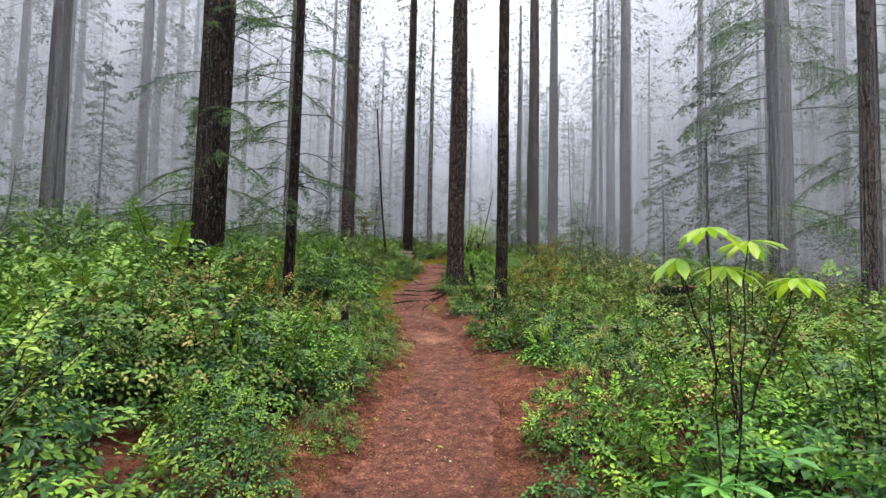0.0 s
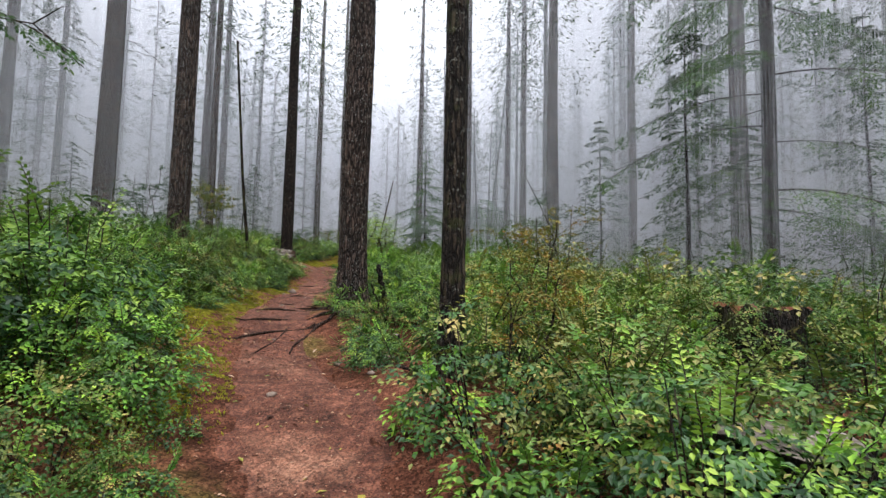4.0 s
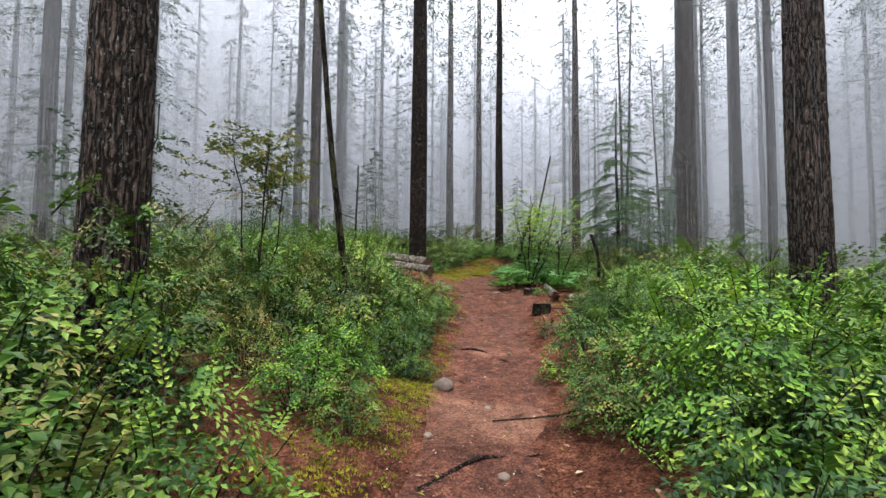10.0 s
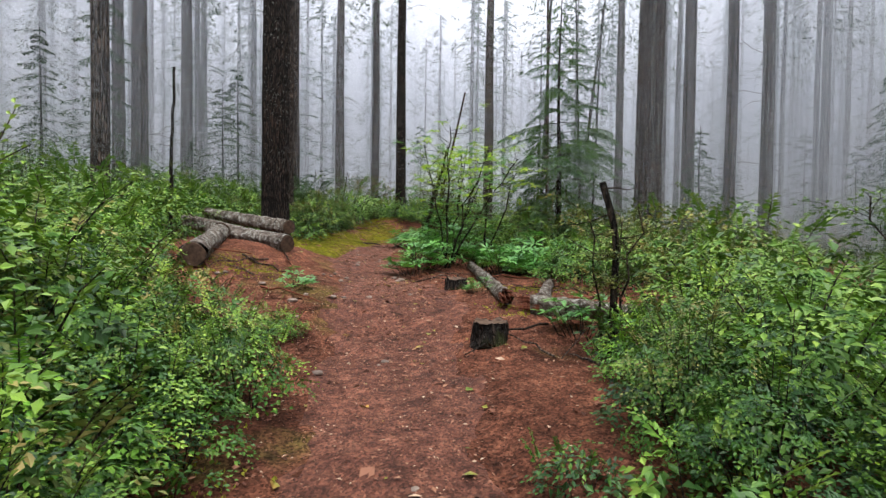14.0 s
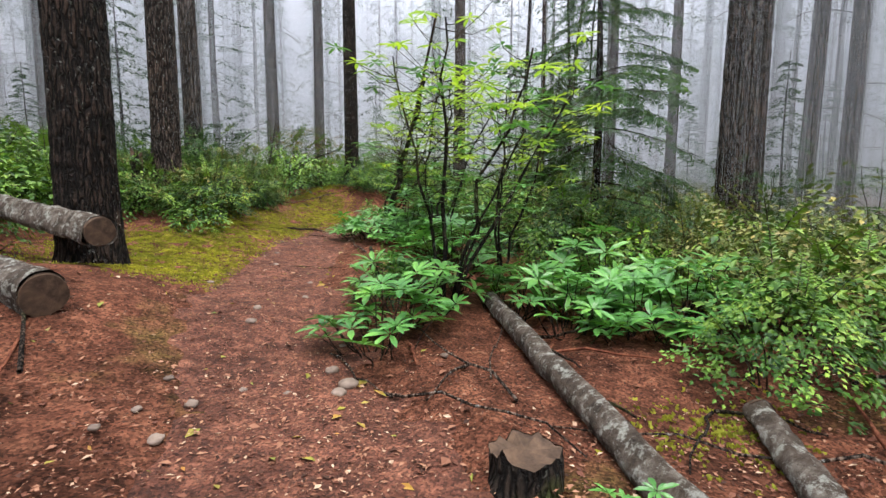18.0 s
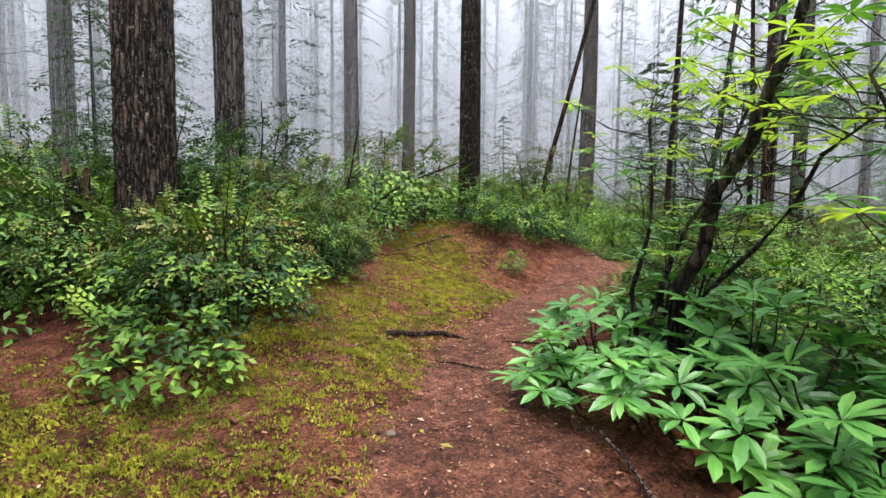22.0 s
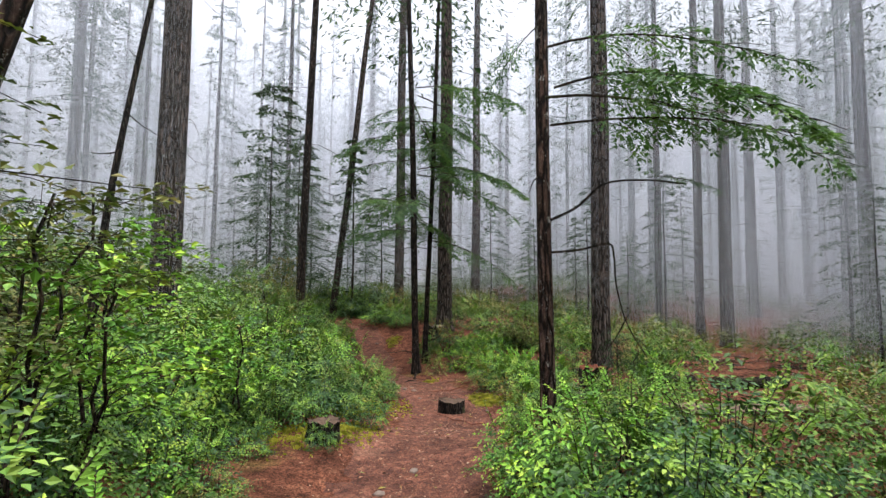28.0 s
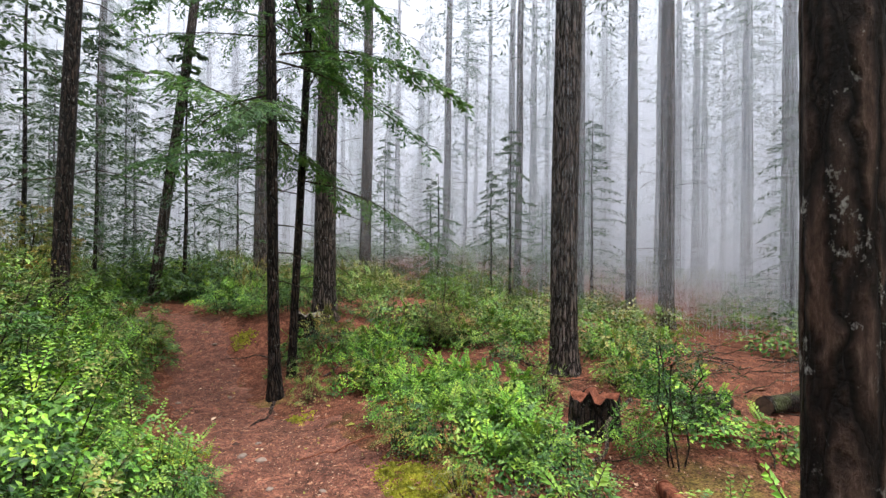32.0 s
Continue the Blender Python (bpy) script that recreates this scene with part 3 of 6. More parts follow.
def conifer(x, y, r, tall=24.0, bark=BARK, lean=(0.0, 0.0), crown=10.5, sprays=26, near=False, limbs=None, flare=0.5, label="", group="forest trees", needle=None):
    """A straight conifer: furrowed trunk with a flared foot, dead limbs below, drooping green boughs above."""
    g = np.random.default_rng(int(abs(x * 131 + y * 977) * 10) % 99991)
    limbs = (0 if near else 7) if limbs is None else limbs
    TREES.append((x, y, r))
    root = thing("conifer", label or ("tall straight conifer with dark furrowed bark" if r > 0.12 else "slender young conifer with dark thin trunk"), "tree",
                 pose(x, y, gz(x, y) - 0.12), group)
    hz = np.concatenate([np.linspace(0, 1.2, 18), np.linspace(1.3, 7, 84), np.linspace(7.5, tall, 14)]) if near else np.concatenate([np.linspace(0, 1.2, 5), np.linspace(1.3, tall, 26)])
    rad = r * (1 - 0.62 * (hz / tall) ** 1.1) * (1 + flare * np.exp(-hz / 0.28))
    pts = np.stack([lean[0] * hz + 0.012 * np.sin(hz * 0.7 + g.uniform(0, 6)), lean[1] * hz + 0.012 * np.sin(hz * 0.8), hz], 1)
    trunk = tube(pts, rad, (88 if r > 0.15 else 48) if near else 14, 0.05, ridges=(max(9, int(r * 110)) if near else 0), seed=int(g.integers(1e6)))
    part("trunk", mesh_of("trunk", *trunk, bark, True), root)

    def axis(z):
        return lean[0] * z, lean[1] * z
    for k in range(limbs):
        z = g.uniform(1.2, min(tall * 0.7, 9))
        a, L = g.uniform(0, 6.28), g.uniform(0.5, 1.9)
        bx, by = axis(z)
        p = bent((bx, by, z), (bx + L * math.cos(a), by + L * math.sin(a), z - L * g.uniform(0.0, 0.75)), -0.16 * L, 6, 0.03, g)
        pieces = [tube(p, np.linspace(0.010, 0.003, 6), 4)]
        for q in p[2:-1]:
            e = q + np.array([math.cos(a + g.choice([-0.8, 0.8])), math.sin(a + g.choice([-0.8, 0.8])), g.uniform(-0.5, 0.2)]) * L * g.uniform(0.15, 0.4)
            pieces.append(tube(bent(q, e, 0, 3), [0.005, 0.004, 0.002], 3))
        part("dead_limb", mesh_of("dead_limb", *joined(pieces), TWIG), root, "bare dead limb")
    if group == "woods beyond":
        ob = part("crown", CROWNS[int(g.integers(0, len(CROWNS)))], root)
        ob.matrix_basis = pose(*axis(crown), crown, 0, 0, g.uniform(0, 360)) @ Matrix.Diagonal((g.uniform(0.8, 1.25), g.uniform(0.8, 1.25), (tall - crown) / 18, 1))
        return root
    pieces = []
    for k in range(sprays):
        s = (k + g.random()) / sprays
        z = crown + (tall - crown) * s
        L = (0.7 + 2.6 * (1 - s) * g.uniform(0.45, 1.1)) * (1.0 if r > 0.1 else 0.62)
        a = g.uniform(0, 6.28)
        bx, by = axis(z)
        for m in range(3):
            pieces.append(turned(spray(g, L * g.uniform(0.7, 1), L * 0.45, 15 if not near else 22, 0.3, 0.26 if not near else 0.2), z, a + m * 2.1 + g.uniform(-0.4, 0.4), g.uniform(-0.25, 0.2), (bx, by)))
    if pieces:
        part("crown", mesh_of("crown", *joined(pieces), needle or NEEDLE_FAR), root)
    return root


def bough_piece(seed, n, droop, leaf, gaps=0.35):
    """Limb and needles of one bough, 2.5 m long: a curved limb with small hanging feathery sprays and gaps between them."""
    g = np.random.default_rng(seed)
    length = 2.5
    s = np.linspace(0, 1, 9)
    line = np.stack([length * s, 0.05 * length * np.sin(s * 4 + seed), 0.10 * length * s - (0.10 + droop) * length * s ** 2], 1)
    wood, green = [tube(line, np.linspace(0.016, 0.004, 9), 5)], []
    for k in range(n):
        f = 0.2 + 0.8 * (k + g.random()) / n
        p = np.array([np.interp(f, s, line[:, c]) for c in range(3)])
        a = (1 if k % 2 else -1) * g.uniform(0.2, 1.35)
        L = length * (0.24 * (1.1 - f) + 0.08) * g.uniform(0.5, 1.3)
        pairs = max(5, int(L / 0.062))
        v, fc = feather(g, L, L * g.uniform(0.3, 0.5), pairs, 5, g.uniform(0.3, 0.6), leaf)
        blades = v.reshape(-1, 4, 3)
        kept = blades[g.random(len(blades)) > gaps]
        fc = np.concatenate([np.arange(len(kept))[:, None] * 4 + t for t in ([0, 1, 2], [0, 2, 3])])
        q, fc = turned((kept.reshape(-1, 3), fc), 0, a, g.uniform(-0.45, 0.05))
        green.append((q + p, fc))
        tip = np.array([L * math.cos(a), L * math.sin(a), -0.35 * L])
        wood.append(tube([p, p + tip * 0.55 + [0, 0, 0.05 * L], p + tip], [0.006, 0.004, 0.002], 3))
    return mesh_of("bough_wood", *joined(wood), TWIG), mesh_of("bough_needles", *joined(green), NEEDLE)


BOUGHS = {"full": [bough_piece(700 + k, 30, 0.22 + 0.06 * k, 0.07, 0.2) for k in range(3)], "wispy": [bough_piece(720 + k, 19, 0.16 + 0.07 * k, 0.06, 0.35) for k in range(3)]}


def bough(root, x, y, z, angle, length, style="wispy", seed=1, pitch=0.0):
    """A live bough of a tree whose foot is at root: limb and needles as two parts."""
    for name, me in zip(("bough_wood", "bough_needles"), BOUGHS[style][seed % 3]):
        ob = part(name, me, root)
        k = length / 2.5
        ob.matrix_basis = pose(x, y, z, 0, pitch, math.degrees(angle)) @ Matrix.Diagonal((k, k * (1 if seed % 2 else -1), k, 1))


# trees beside the trail, first stretch
tree_a = conifer(-3.49, 7.25, 0.24, 24, BARK_RED, near=True, limbs=5, flare=0.7, label="large conifer with almost black furrowed bark")
tree_b = conifer(-2.70, 8.55, 0.095, 13, BARK_RED, (0.012, 0), 8, 14, True, 36, label="slender dark conifer with many bare drooping dead limbs")
conifer(-10.2, 12.6, 0.24, 24, BARK_RED, near=False, limbs=6)
conifer(-3.45, 17.6, 0.23, 25, BARK, near=True, limbs=2, flare=0.35)
conifer(0.38, 14.05, 0.25, 26, BARK, near=True, flare=0.9, label="conifer with furrowed bark and roots spread across the path")
tree_e = conifer(1.24, 10.35, 0.13, 22, BARK_MOSS, near=True, flare=0.7, label="conifer with dark mossy bark beside the path")
conifer(3.75, 20.5, 0.25, 25, BARK, near=True, flare=0.4)
conifer(9.3, 25.0, 0.27, 25, BARK_GREY)
tree_k = conifer(10.2, 15.0, 0.18, 20, BARK_RED, crown=7, sprays=20, label="dark conifer hung with drooping green sprays", needle=NEEDLE)
conifer(13.8, 19.6, 0.33, 26, BARK_GREY)
tree_r = conifer(7.25, 8.25, 0.16, 22, BARK, near=False, limbs=4)
conifer(13.5, 25.4, 0.2, 25, BARK_GREY)
conifer(-7.4, 23.4, 0.33, 26, BARK)
# second stretch
conifer(-2.12, 29.75, 0.27, 26, BARK_RED, near=True, flare=0.35, label="conifer with dark rough bark beside cut logs")
conifer(-2.62, 34.75, 0.25, 26, BARK, near=True)
conifer(-2.75, 37.9, 0.215, 25, BARK_GREY, near=True)
tree_s = conifer(1.35, 39.7, 0.205, 24, BARK_RED, near=True, limbs=3, label="conifer with dark red-brown bark on a low mound")
conifer(6.85, 30.55, 0.33, 27, BARK, near=True)
conifer(10.5, 34, 0.21, 25, BARK_GREY)
conifer(11.10, 32.79, 0.18, 25, BARK_GREY)
conifer(23, 40.5, 0.17, 25, BARK_GREY)
conifer(-12.8, 27.7, 0.25, 25)
conifer(-5.8, 30.6, 0.18, 24, BARK_GREY)
conifer(-9.4, 39.8, 0.24, 25)
conifer(-7.95, 38, 0.28, 26)
conifer(-8.0, 43, 0.28, 26)
conifer(-1.35, 46.5, 0.27, 26, BARK_GREY)
conifer(0.6, 47.5, 0.25, 26, BARK_GREY)
conifer(12.6, 33, 0.2, 25, BARK_GREY)
# last stretch
conifer(7.3, 47.6, 0.29, 26, BARK_GREY)
tree_p = conifer(14.3, 41.1, 0.215, 25, BARK_GREY, near=True, flare=0.5, label="tall conifer with grey-brown furrowed bark")
tree_ta = conifer(11.95, 44.8, 0.085, 15, BARK_RED, (-0.035, 0.012), 9, 12, True, 8, 0.9, label="slender dark conifer leaning beside the path fork")
tree_ta2 = conifer(12.75, 45.2, 0.07, 14, BARK_RED, (0.02, -0.02), 8, 12, True, 8, label="slender dark conifer hung with wispy dead twigs")
tree_tb = conifer(7.75, 39.36, 0.083, 16, BARK_LICHEN, (-0.012, 0.01), 10, 10, True, 0, 0.25, label="slender conifer with scaly reddish bark and bare crooked limbs")
conifer(14.9, 46.2, 0.23, 25, BARK_GREY, limbs=10)
conifer(20.7, 48.9, 0.2, 25, BARK_GREY)
conifer(14.5, 51.0, 0.13, 22, BARK, (0.09, -0.05), label="leaning slim conifer with dark bark")
conifer(10.7, 47.8, 0.12, 20, BARK_RED, (0.03, 0), limbs=8)
conifer(22.0, 39.5, 0.22, 25, BARK_GREY)
conifer(24.5, 42.3, 0.16, 24, BARK_GREY)
conifer(32, 47, 0.2, 25, BARK_GREY)
conifer(17.5, 50.5, 0.2, 25, BARK_GREY, limbs=6)
conifer(24.6, 44.6, 0.15, 25, BARK_GREY)
conifer(31.5, 39.6, 0.27, 26, BARK_GREY)
conifer(27.0, 35.5, 0.27, 26, BARK_GREY)
conifer(29.0, 33.5, 0.25, 26, BARK_GREY)

# the woods beyond
g_far = np.random.default_rng(21)
far_xy = []
tries = 0
while len(far_xy) < 280 and tries < 9000:
    tries += 1
    fx, fy = g_far.uniform(-46, 66), g_far.uniform(8, 94)
    d = off_walk(fx, fy)[0]
    if d < 14 or off_trail(fx, fy)[0] < 1.5 or min((fx - q[0]) ** 2 + (fy - q[1]) ** 2 for q in TREES + far_xy) < 5.0:
        continue
    far_xy.append((fx, fy))
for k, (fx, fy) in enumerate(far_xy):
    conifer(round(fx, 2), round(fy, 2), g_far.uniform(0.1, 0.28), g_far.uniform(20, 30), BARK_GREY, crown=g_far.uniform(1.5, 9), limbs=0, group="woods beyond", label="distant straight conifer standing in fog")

# ---- undergrowth ----
def bush_pieces(seed, wide=0.5, tall=0.7, plates=26, twigs=5, per=8, leaf=0.04, stem_every=2, inner=0, shoots=0, fan_size=0.17):
    """Stems, darker inner leaves and young outer leaves of a bush, the tops coloured paler as if lit: flat fans of
    leafy twigs in uneven tiers, tilted outwards, with gaps between.
    """
    g = np.random.default_rng(seed)
    stems, old, young = [], [], []
    for k in range(plates):
        a = k * 2.4 + g.uniform(-0.6, 0.6)
        rad = wide * (math.sqrt(g.uniform(0.02, 1)) * 0.95 if k % 3 else g.uniform(0.6, 1.0))
        rim = tall * (1.0 - 0.55 * (rad / wide) ** 2)
        z = rim * (g.uniform(0.72, 1.12) if k % 3 else g.uniform(0.15, 0.75))
        radial = np.array([math.cos(a), math.sin(a), 0.0])
        foot = radial * rad * 0.85 + [0, 0, z]
        if k % stem_every == 0:
            stems.append(tube(bent((0.06 * math.cos(a), 0.06 * math.sin(a), -0.1), foot, -0.15 * rad, 4), np.linspace(0.007, 0.003, 4), 3))
        nrm = np.array([0, 0, 0.8]) + radial * g.uniform(0.0, 0.7) + g.normal(0, 0.2, 3)
        nrm /= np.linalg.norm(nrm)
        turn = radial + g.normal(0, 0.45, 3)
        ax = turn - nrm * np.dot(turn, nrm)
        ax /= np.linalg.norm(ax)
        across = np.cross(nrm, ax)
        ell = fan_size * g.uniform(0.75, 1.3)
        i, j = (q.ravel() for q in np.meshgrid(np.arange(twigs), np.arange(per), indexing="ij"))
        n = len(i)
        fan = (i - (twigs - 1) / 2) / max(twigs - 1, 1) * 1.7 + g.normal(0, 0.1, twigs)[i]
        u = (j + 0.8) / per
        reach = ell * u * (0.55 + 0.45 * np.cos(fan)) * g.uniform(0.8, 1.2, twigs)[i]
        pa, pb = reach * np.cos(fan), reach * np.sin(fan)
        pos = foot + ax * pa[:, None] + across * pb[:, None] - nrm * (0.3 * (reach ** 2) / ell)[:, None] + g.normal(0, 0.004, (n, 3))
        th = fan + np.where(j % 2 == 0, 0.75, -0.75) * (j < per - 1) + g.normal(0, 0.2, n)
        way = ax * np.cos(th)[:, None] + across * np.sin(th)[:, None] - nrm * g.uniform(-0.15, 0.3, n)[:, None]
        size = leaf * g.uniform(0.75, 1.25, n) * (1.1 - 0.3 * u)
        up = nrm + g.normal(0, 0.2, (n, 3))
        # tops and twig ends get the paler leaf colour, as if catching the light
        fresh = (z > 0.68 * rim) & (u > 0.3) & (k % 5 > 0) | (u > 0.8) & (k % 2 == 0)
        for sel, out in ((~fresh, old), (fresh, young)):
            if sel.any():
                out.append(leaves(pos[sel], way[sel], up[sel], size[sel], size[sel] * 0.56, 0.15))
    for k in range(shoots):
        a, rad = g.uniform(0, 6.28), wide * g.uniform(0.15, 0.9)
        foot = np.array([rad * math.cos(a), rad * math.sin(a), tall * (0.95 - 0.55 * (rad / wide) ** 2)])
        out = np.array([math.cos(a) * g.uniform(0.2, 1.0), math.sin(a) * g.uniform(0.2, 1.0), g.uniform(0.35, 1.0)])
        out /= np.linalg.norm(out)
        across = np.cross(out, [0, 0, 1.0])
        across /= np.linalg.norm(across)
        L, n = g.uniform(0.14, 0.3), 16
        u = np.linspace(0.1, 1, n)
        stems.append(tube(bent(foot, foot + out * L, -0.02, 3), [0.004, 0.003, 0.0015], 3))
        hand = np.where(np.arange(n) % 2 == 0, 1.0, -1.0)[:, None]
        way = out * 0.6 + across * hand + g.normal(0, 0.15, (n, 3))
        size = leaf * g.uniform(0.7, 1.15, n) * (1.15 - 0.5 * u)
        young.append(leaves(foot + out * (L * u)[:, None] + [0, 0, 0.01], way, np.tile(np.cross(across, out), (n, 1)) + g.normal(0, 0.2, (n, 3)), size, size * 0.55, 0.2))
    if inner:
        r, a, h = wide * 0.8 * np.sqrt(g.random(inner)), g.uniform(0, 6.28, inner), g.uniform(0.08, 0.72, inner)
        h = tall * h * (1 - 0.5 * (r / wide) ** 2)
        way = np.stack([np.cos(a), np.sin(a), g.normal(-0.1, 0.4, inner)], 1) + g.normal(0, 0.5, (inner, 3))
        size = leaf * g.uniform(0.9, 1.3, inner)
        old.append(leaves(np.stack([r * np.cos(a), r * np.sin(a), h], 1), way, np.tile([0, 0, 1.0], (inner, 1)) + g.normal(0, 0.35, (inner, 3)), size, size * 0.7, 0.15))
    return joined(stems), joined(old), joined(young)


def whorl(g, n, length, spread=0.25):
    a = np.arange(n) * 2.399 + g.uniform(0, 6)
    tilt = g.uniform(-0.15, 0.55, n) + spread
    way = np.stack([np.cos(a), np.sin(a), np.sin(tilt) * 0.8], 1)
    L = length * g.uniform(0.65, 1.15, n)
    return long_leaves(np.stack([np.cos(a), np.sin(a), np.zeros(n)], 1) * 0.008, way, np.tile([0, 0, 1.0], (n, 1)), L, L * 0.30)


def rhodo_pieces(seed, wide=0.45, tall=0.7, heads=20, leaf=0.13, thick=0.009):
    """Bent bare stems with a rosette of long leaves at each end."""
    g = np.random.default_rng(seed)
    stems, green = [], []
    for k in range(heads):
        a, rad = g.uniform(0, 6.28), wide * math.sqrt(g.uniform(0.03, 1))
        z = tall * (1.05 - 0.6 * (rad / wide) ** 2) * g.uniform(0.45, 1.1)
        tip = np.array([rad * math.cos(a), rad * math.sin(a), z])
        stems.append(tube(bent((0.03 * math.cos(a), 0.03 * math.sin(a), -0.1), tip, 0.12 * rad, 6, 0.015, g), np.linspace(thick, thick * 0.4, 6), 4))
        v, f = whorl(g, int(g.integers(7, 11)), leaf)
        c, s = math.cos(g.uniform(-0.5, 0.5)), math.sin(g.uniform(-0.5, 0.5))
        v = np.stack([v[:, 0], v[:, 1] * c - v[:, 2] * s, v[:, 1] * s + v[:, 2] * c], 1)
        green.append((v + tip, f))
    return joined(stems), joined(green)


def plant(name, pieces, leafmat, label, category, group, stem=TWIG, tips=None):
    """The first plant of its kind, kept far below until it is copied into place."""
    root = thing(name, label, category, pose(0, 0, -60), group)
    part("stem", mesh_of(name + "_stems", *pieces[0], stem), root)
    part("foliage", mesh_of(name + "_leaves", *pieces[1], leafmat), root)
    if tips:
        part("young_foliage", mesh_of(name + "_tips", *pieces[2], tips), root, "young leaves at tops and twig ends, paler as if lit")
    return root


# darker body leaf, paler top leaf: light and shade put into the leaf colours
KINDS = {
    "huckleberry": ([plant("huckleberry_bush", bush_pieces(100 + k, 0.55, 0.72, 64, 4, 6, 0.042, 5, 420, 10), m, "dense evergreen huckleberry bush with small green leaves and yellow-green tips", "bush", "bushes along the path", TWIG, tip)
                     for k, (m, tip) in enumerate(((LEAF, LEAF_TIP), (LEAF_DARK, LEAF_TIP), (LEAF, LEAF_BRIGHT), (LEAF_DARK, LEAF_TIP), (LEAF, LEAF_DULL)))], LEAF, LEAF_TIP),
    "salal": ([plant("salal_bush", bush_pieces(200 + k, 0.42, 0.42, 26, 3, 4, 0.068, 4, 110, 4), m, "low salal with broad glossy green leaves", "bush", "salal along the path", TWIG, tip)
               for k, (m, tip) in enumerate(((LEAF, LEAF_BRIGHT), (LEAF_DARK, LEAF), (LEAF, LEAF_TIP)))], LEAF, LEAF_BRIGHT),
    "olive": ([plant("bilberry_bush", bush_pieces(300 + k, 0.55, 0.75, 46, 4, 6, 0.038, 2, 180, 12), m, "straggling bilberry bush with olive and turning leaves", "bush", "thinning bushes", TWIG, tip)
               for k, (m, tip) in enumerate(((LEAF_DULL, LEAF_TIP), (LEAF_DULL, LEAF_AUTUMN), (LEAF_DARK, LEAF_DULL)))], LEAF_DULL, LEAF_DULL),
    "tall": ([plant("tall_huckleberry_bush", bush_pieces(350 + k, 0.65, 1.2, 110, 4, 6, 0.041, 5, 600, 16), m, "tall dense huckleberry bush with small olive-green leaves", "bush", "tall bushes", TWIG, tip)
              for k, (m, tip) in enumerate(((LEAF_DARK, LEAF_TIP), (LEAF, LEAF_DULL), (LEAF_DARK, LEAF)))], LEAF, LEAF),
    "rhodo": ([plant("rhododendron", rhodo_pieces(400 + k, 0.45, 0.5, 20, 0.17), m, "rhododendron with rosettes of long glossy green leaves", "shrub", "rhododendrons")
               for k, m in enumerate((RHODO, RHODO, RHODO))], RHODO, RHODO),
}
USED = {k: 0 for k in KINDS}
FIRST = set()


def put(kind, x, y, size=1.0, which=None, lean=0.0):
    protos = KINDS[kind][0]
    p = protos[(USED[kind] if which is None else which) % len(protos)]
    USED[kind] += 1
    m = pose(x, y, gz(x, y) - 0.02, lean, lean * 0.6, (USED[kind] * 137) % 360) @ Matrix.Diagonal((size, size, size * (0.85 + 0.3 * ((USED[kind] * 0.37) % 1)), 1))
    if p.name in FIRST:
        ob = copy_thing(p, m)
        ob.scale = m.to_scale()
    else:
        FIRST.add(p.name)
        p.matrix_world = m


def cover(x, y):
    """How thickly bushes stand: 0 bare to 1 closed, with the bare places of the forest floor."""
    x, y = np.atleast_1d(x), np.atleast_1d(y)
    c = 0.9 + 0.35 * smooth_noise(x, y, 0.9, 31)

    def bare(cx, cy, rx, ry, k=1.0):
        return k * np.exp(-(((x - cx) / rx) ** 2 + ((y - cy) / ry) ** 2) ** 2)
    c = c - bare(-0.7, 25.6, 2.0, 2.2) - bare(0.3, 37.5, 1.1, 1.7) - bare(1.5, 26.5, 0.6, 2.2) - bare(-2.1, 28.5, 2.2, 1.6) - bare(2.7, 25.0, 1.5, 1.3) - bare(-2.2, 31.6, 2.6, 2.2) - bare(0.0, 34.8, 1.5, 1.5)
    c = c - bare(-1.0, 12.3, 1.0, 2.0, 0.8) - bare(11.2, 43.2, 0.9, 0.9, 0.8) - bare(13.2, 38.4, 1.9, 1.5, 0.9) - bare(17.3, 38.0, 2.8, 1.3, 0.8) - bare(17.6, 44.1, 1.6, 0.7, 0.8) - bare(9, 32, 5, 5, 0.25) - bare(-1.3, 18.3, 0.5, 1.0)
    c = c - bare(1.1, 23.0, 0.65, 1.0) - bare(1.1, 24.3, 0.6, 0.7) - bare(1.7, 31.2, 1.3, 2.6) - bare(2.7, 27.9, 1.7, 1.5, 0.8)
    c = c - bare(3.8, 6.2, 1.3, 1.0, 0.5) - bare(3.0, 9, 1.5, 1.5, 0.35)
    c = c - bare(11.3, 38.4, 2.0, 1.2, 0.8) - np.where(x > 9.5, 0.42 + 0.55 * smooth_noise(x, y, 1.5, 77), 0) * (y < 47)
    return np.clip(c, 0, 1)


g_pl = np.random.default_rng(5)
cell = 0.62
px, py = np.meshgrid(np.arange(-9, 21, cell), np.arange(-1.2, 56, cell))
px = px.ravel() + g_pl.uniform(-0.26, 0.26, px.size)
py = py.ravel() + g_pl.uniform(-0.26, 0.26, py.size)
pd = off_trail(px, py)
room = pd > 0.78 + 0.14 * smooth_noise(px, py, 2.0, 8)
keep = room & (g_pl.random(px.size) < cover(px, py)) & (off_walk(px, py) < 9)
for tx, ty, tr in TREES:
    keep &= (px - tx) ** 2 + (py - ty) ** 2 > (tr + 0.12) ** 2
px, py, pd = px[keep], py[keep], pd[keep]
zone = smooth_noise(px, py, 0.55, 12)
mound = np.clip(1.6 * smooth_noise(px, py, 1.5, 33), -1, 1)
right = px > np.interp(py, LINE[:, 1], LINE[:, 0])
kinds = np.where((zone > 0.45), "olive", "huckleberry").astype(object)
kinds[(right & (g_pl.random(len(px)) < 0.45) & (pd < 5)) | (~right & (g_pl.random(len(px)) < 0.12))] = "salal"
kinds[(px > 9.5) & (py < 46) & (g_pl.random(len(px)) < 0.5)] = "olive"
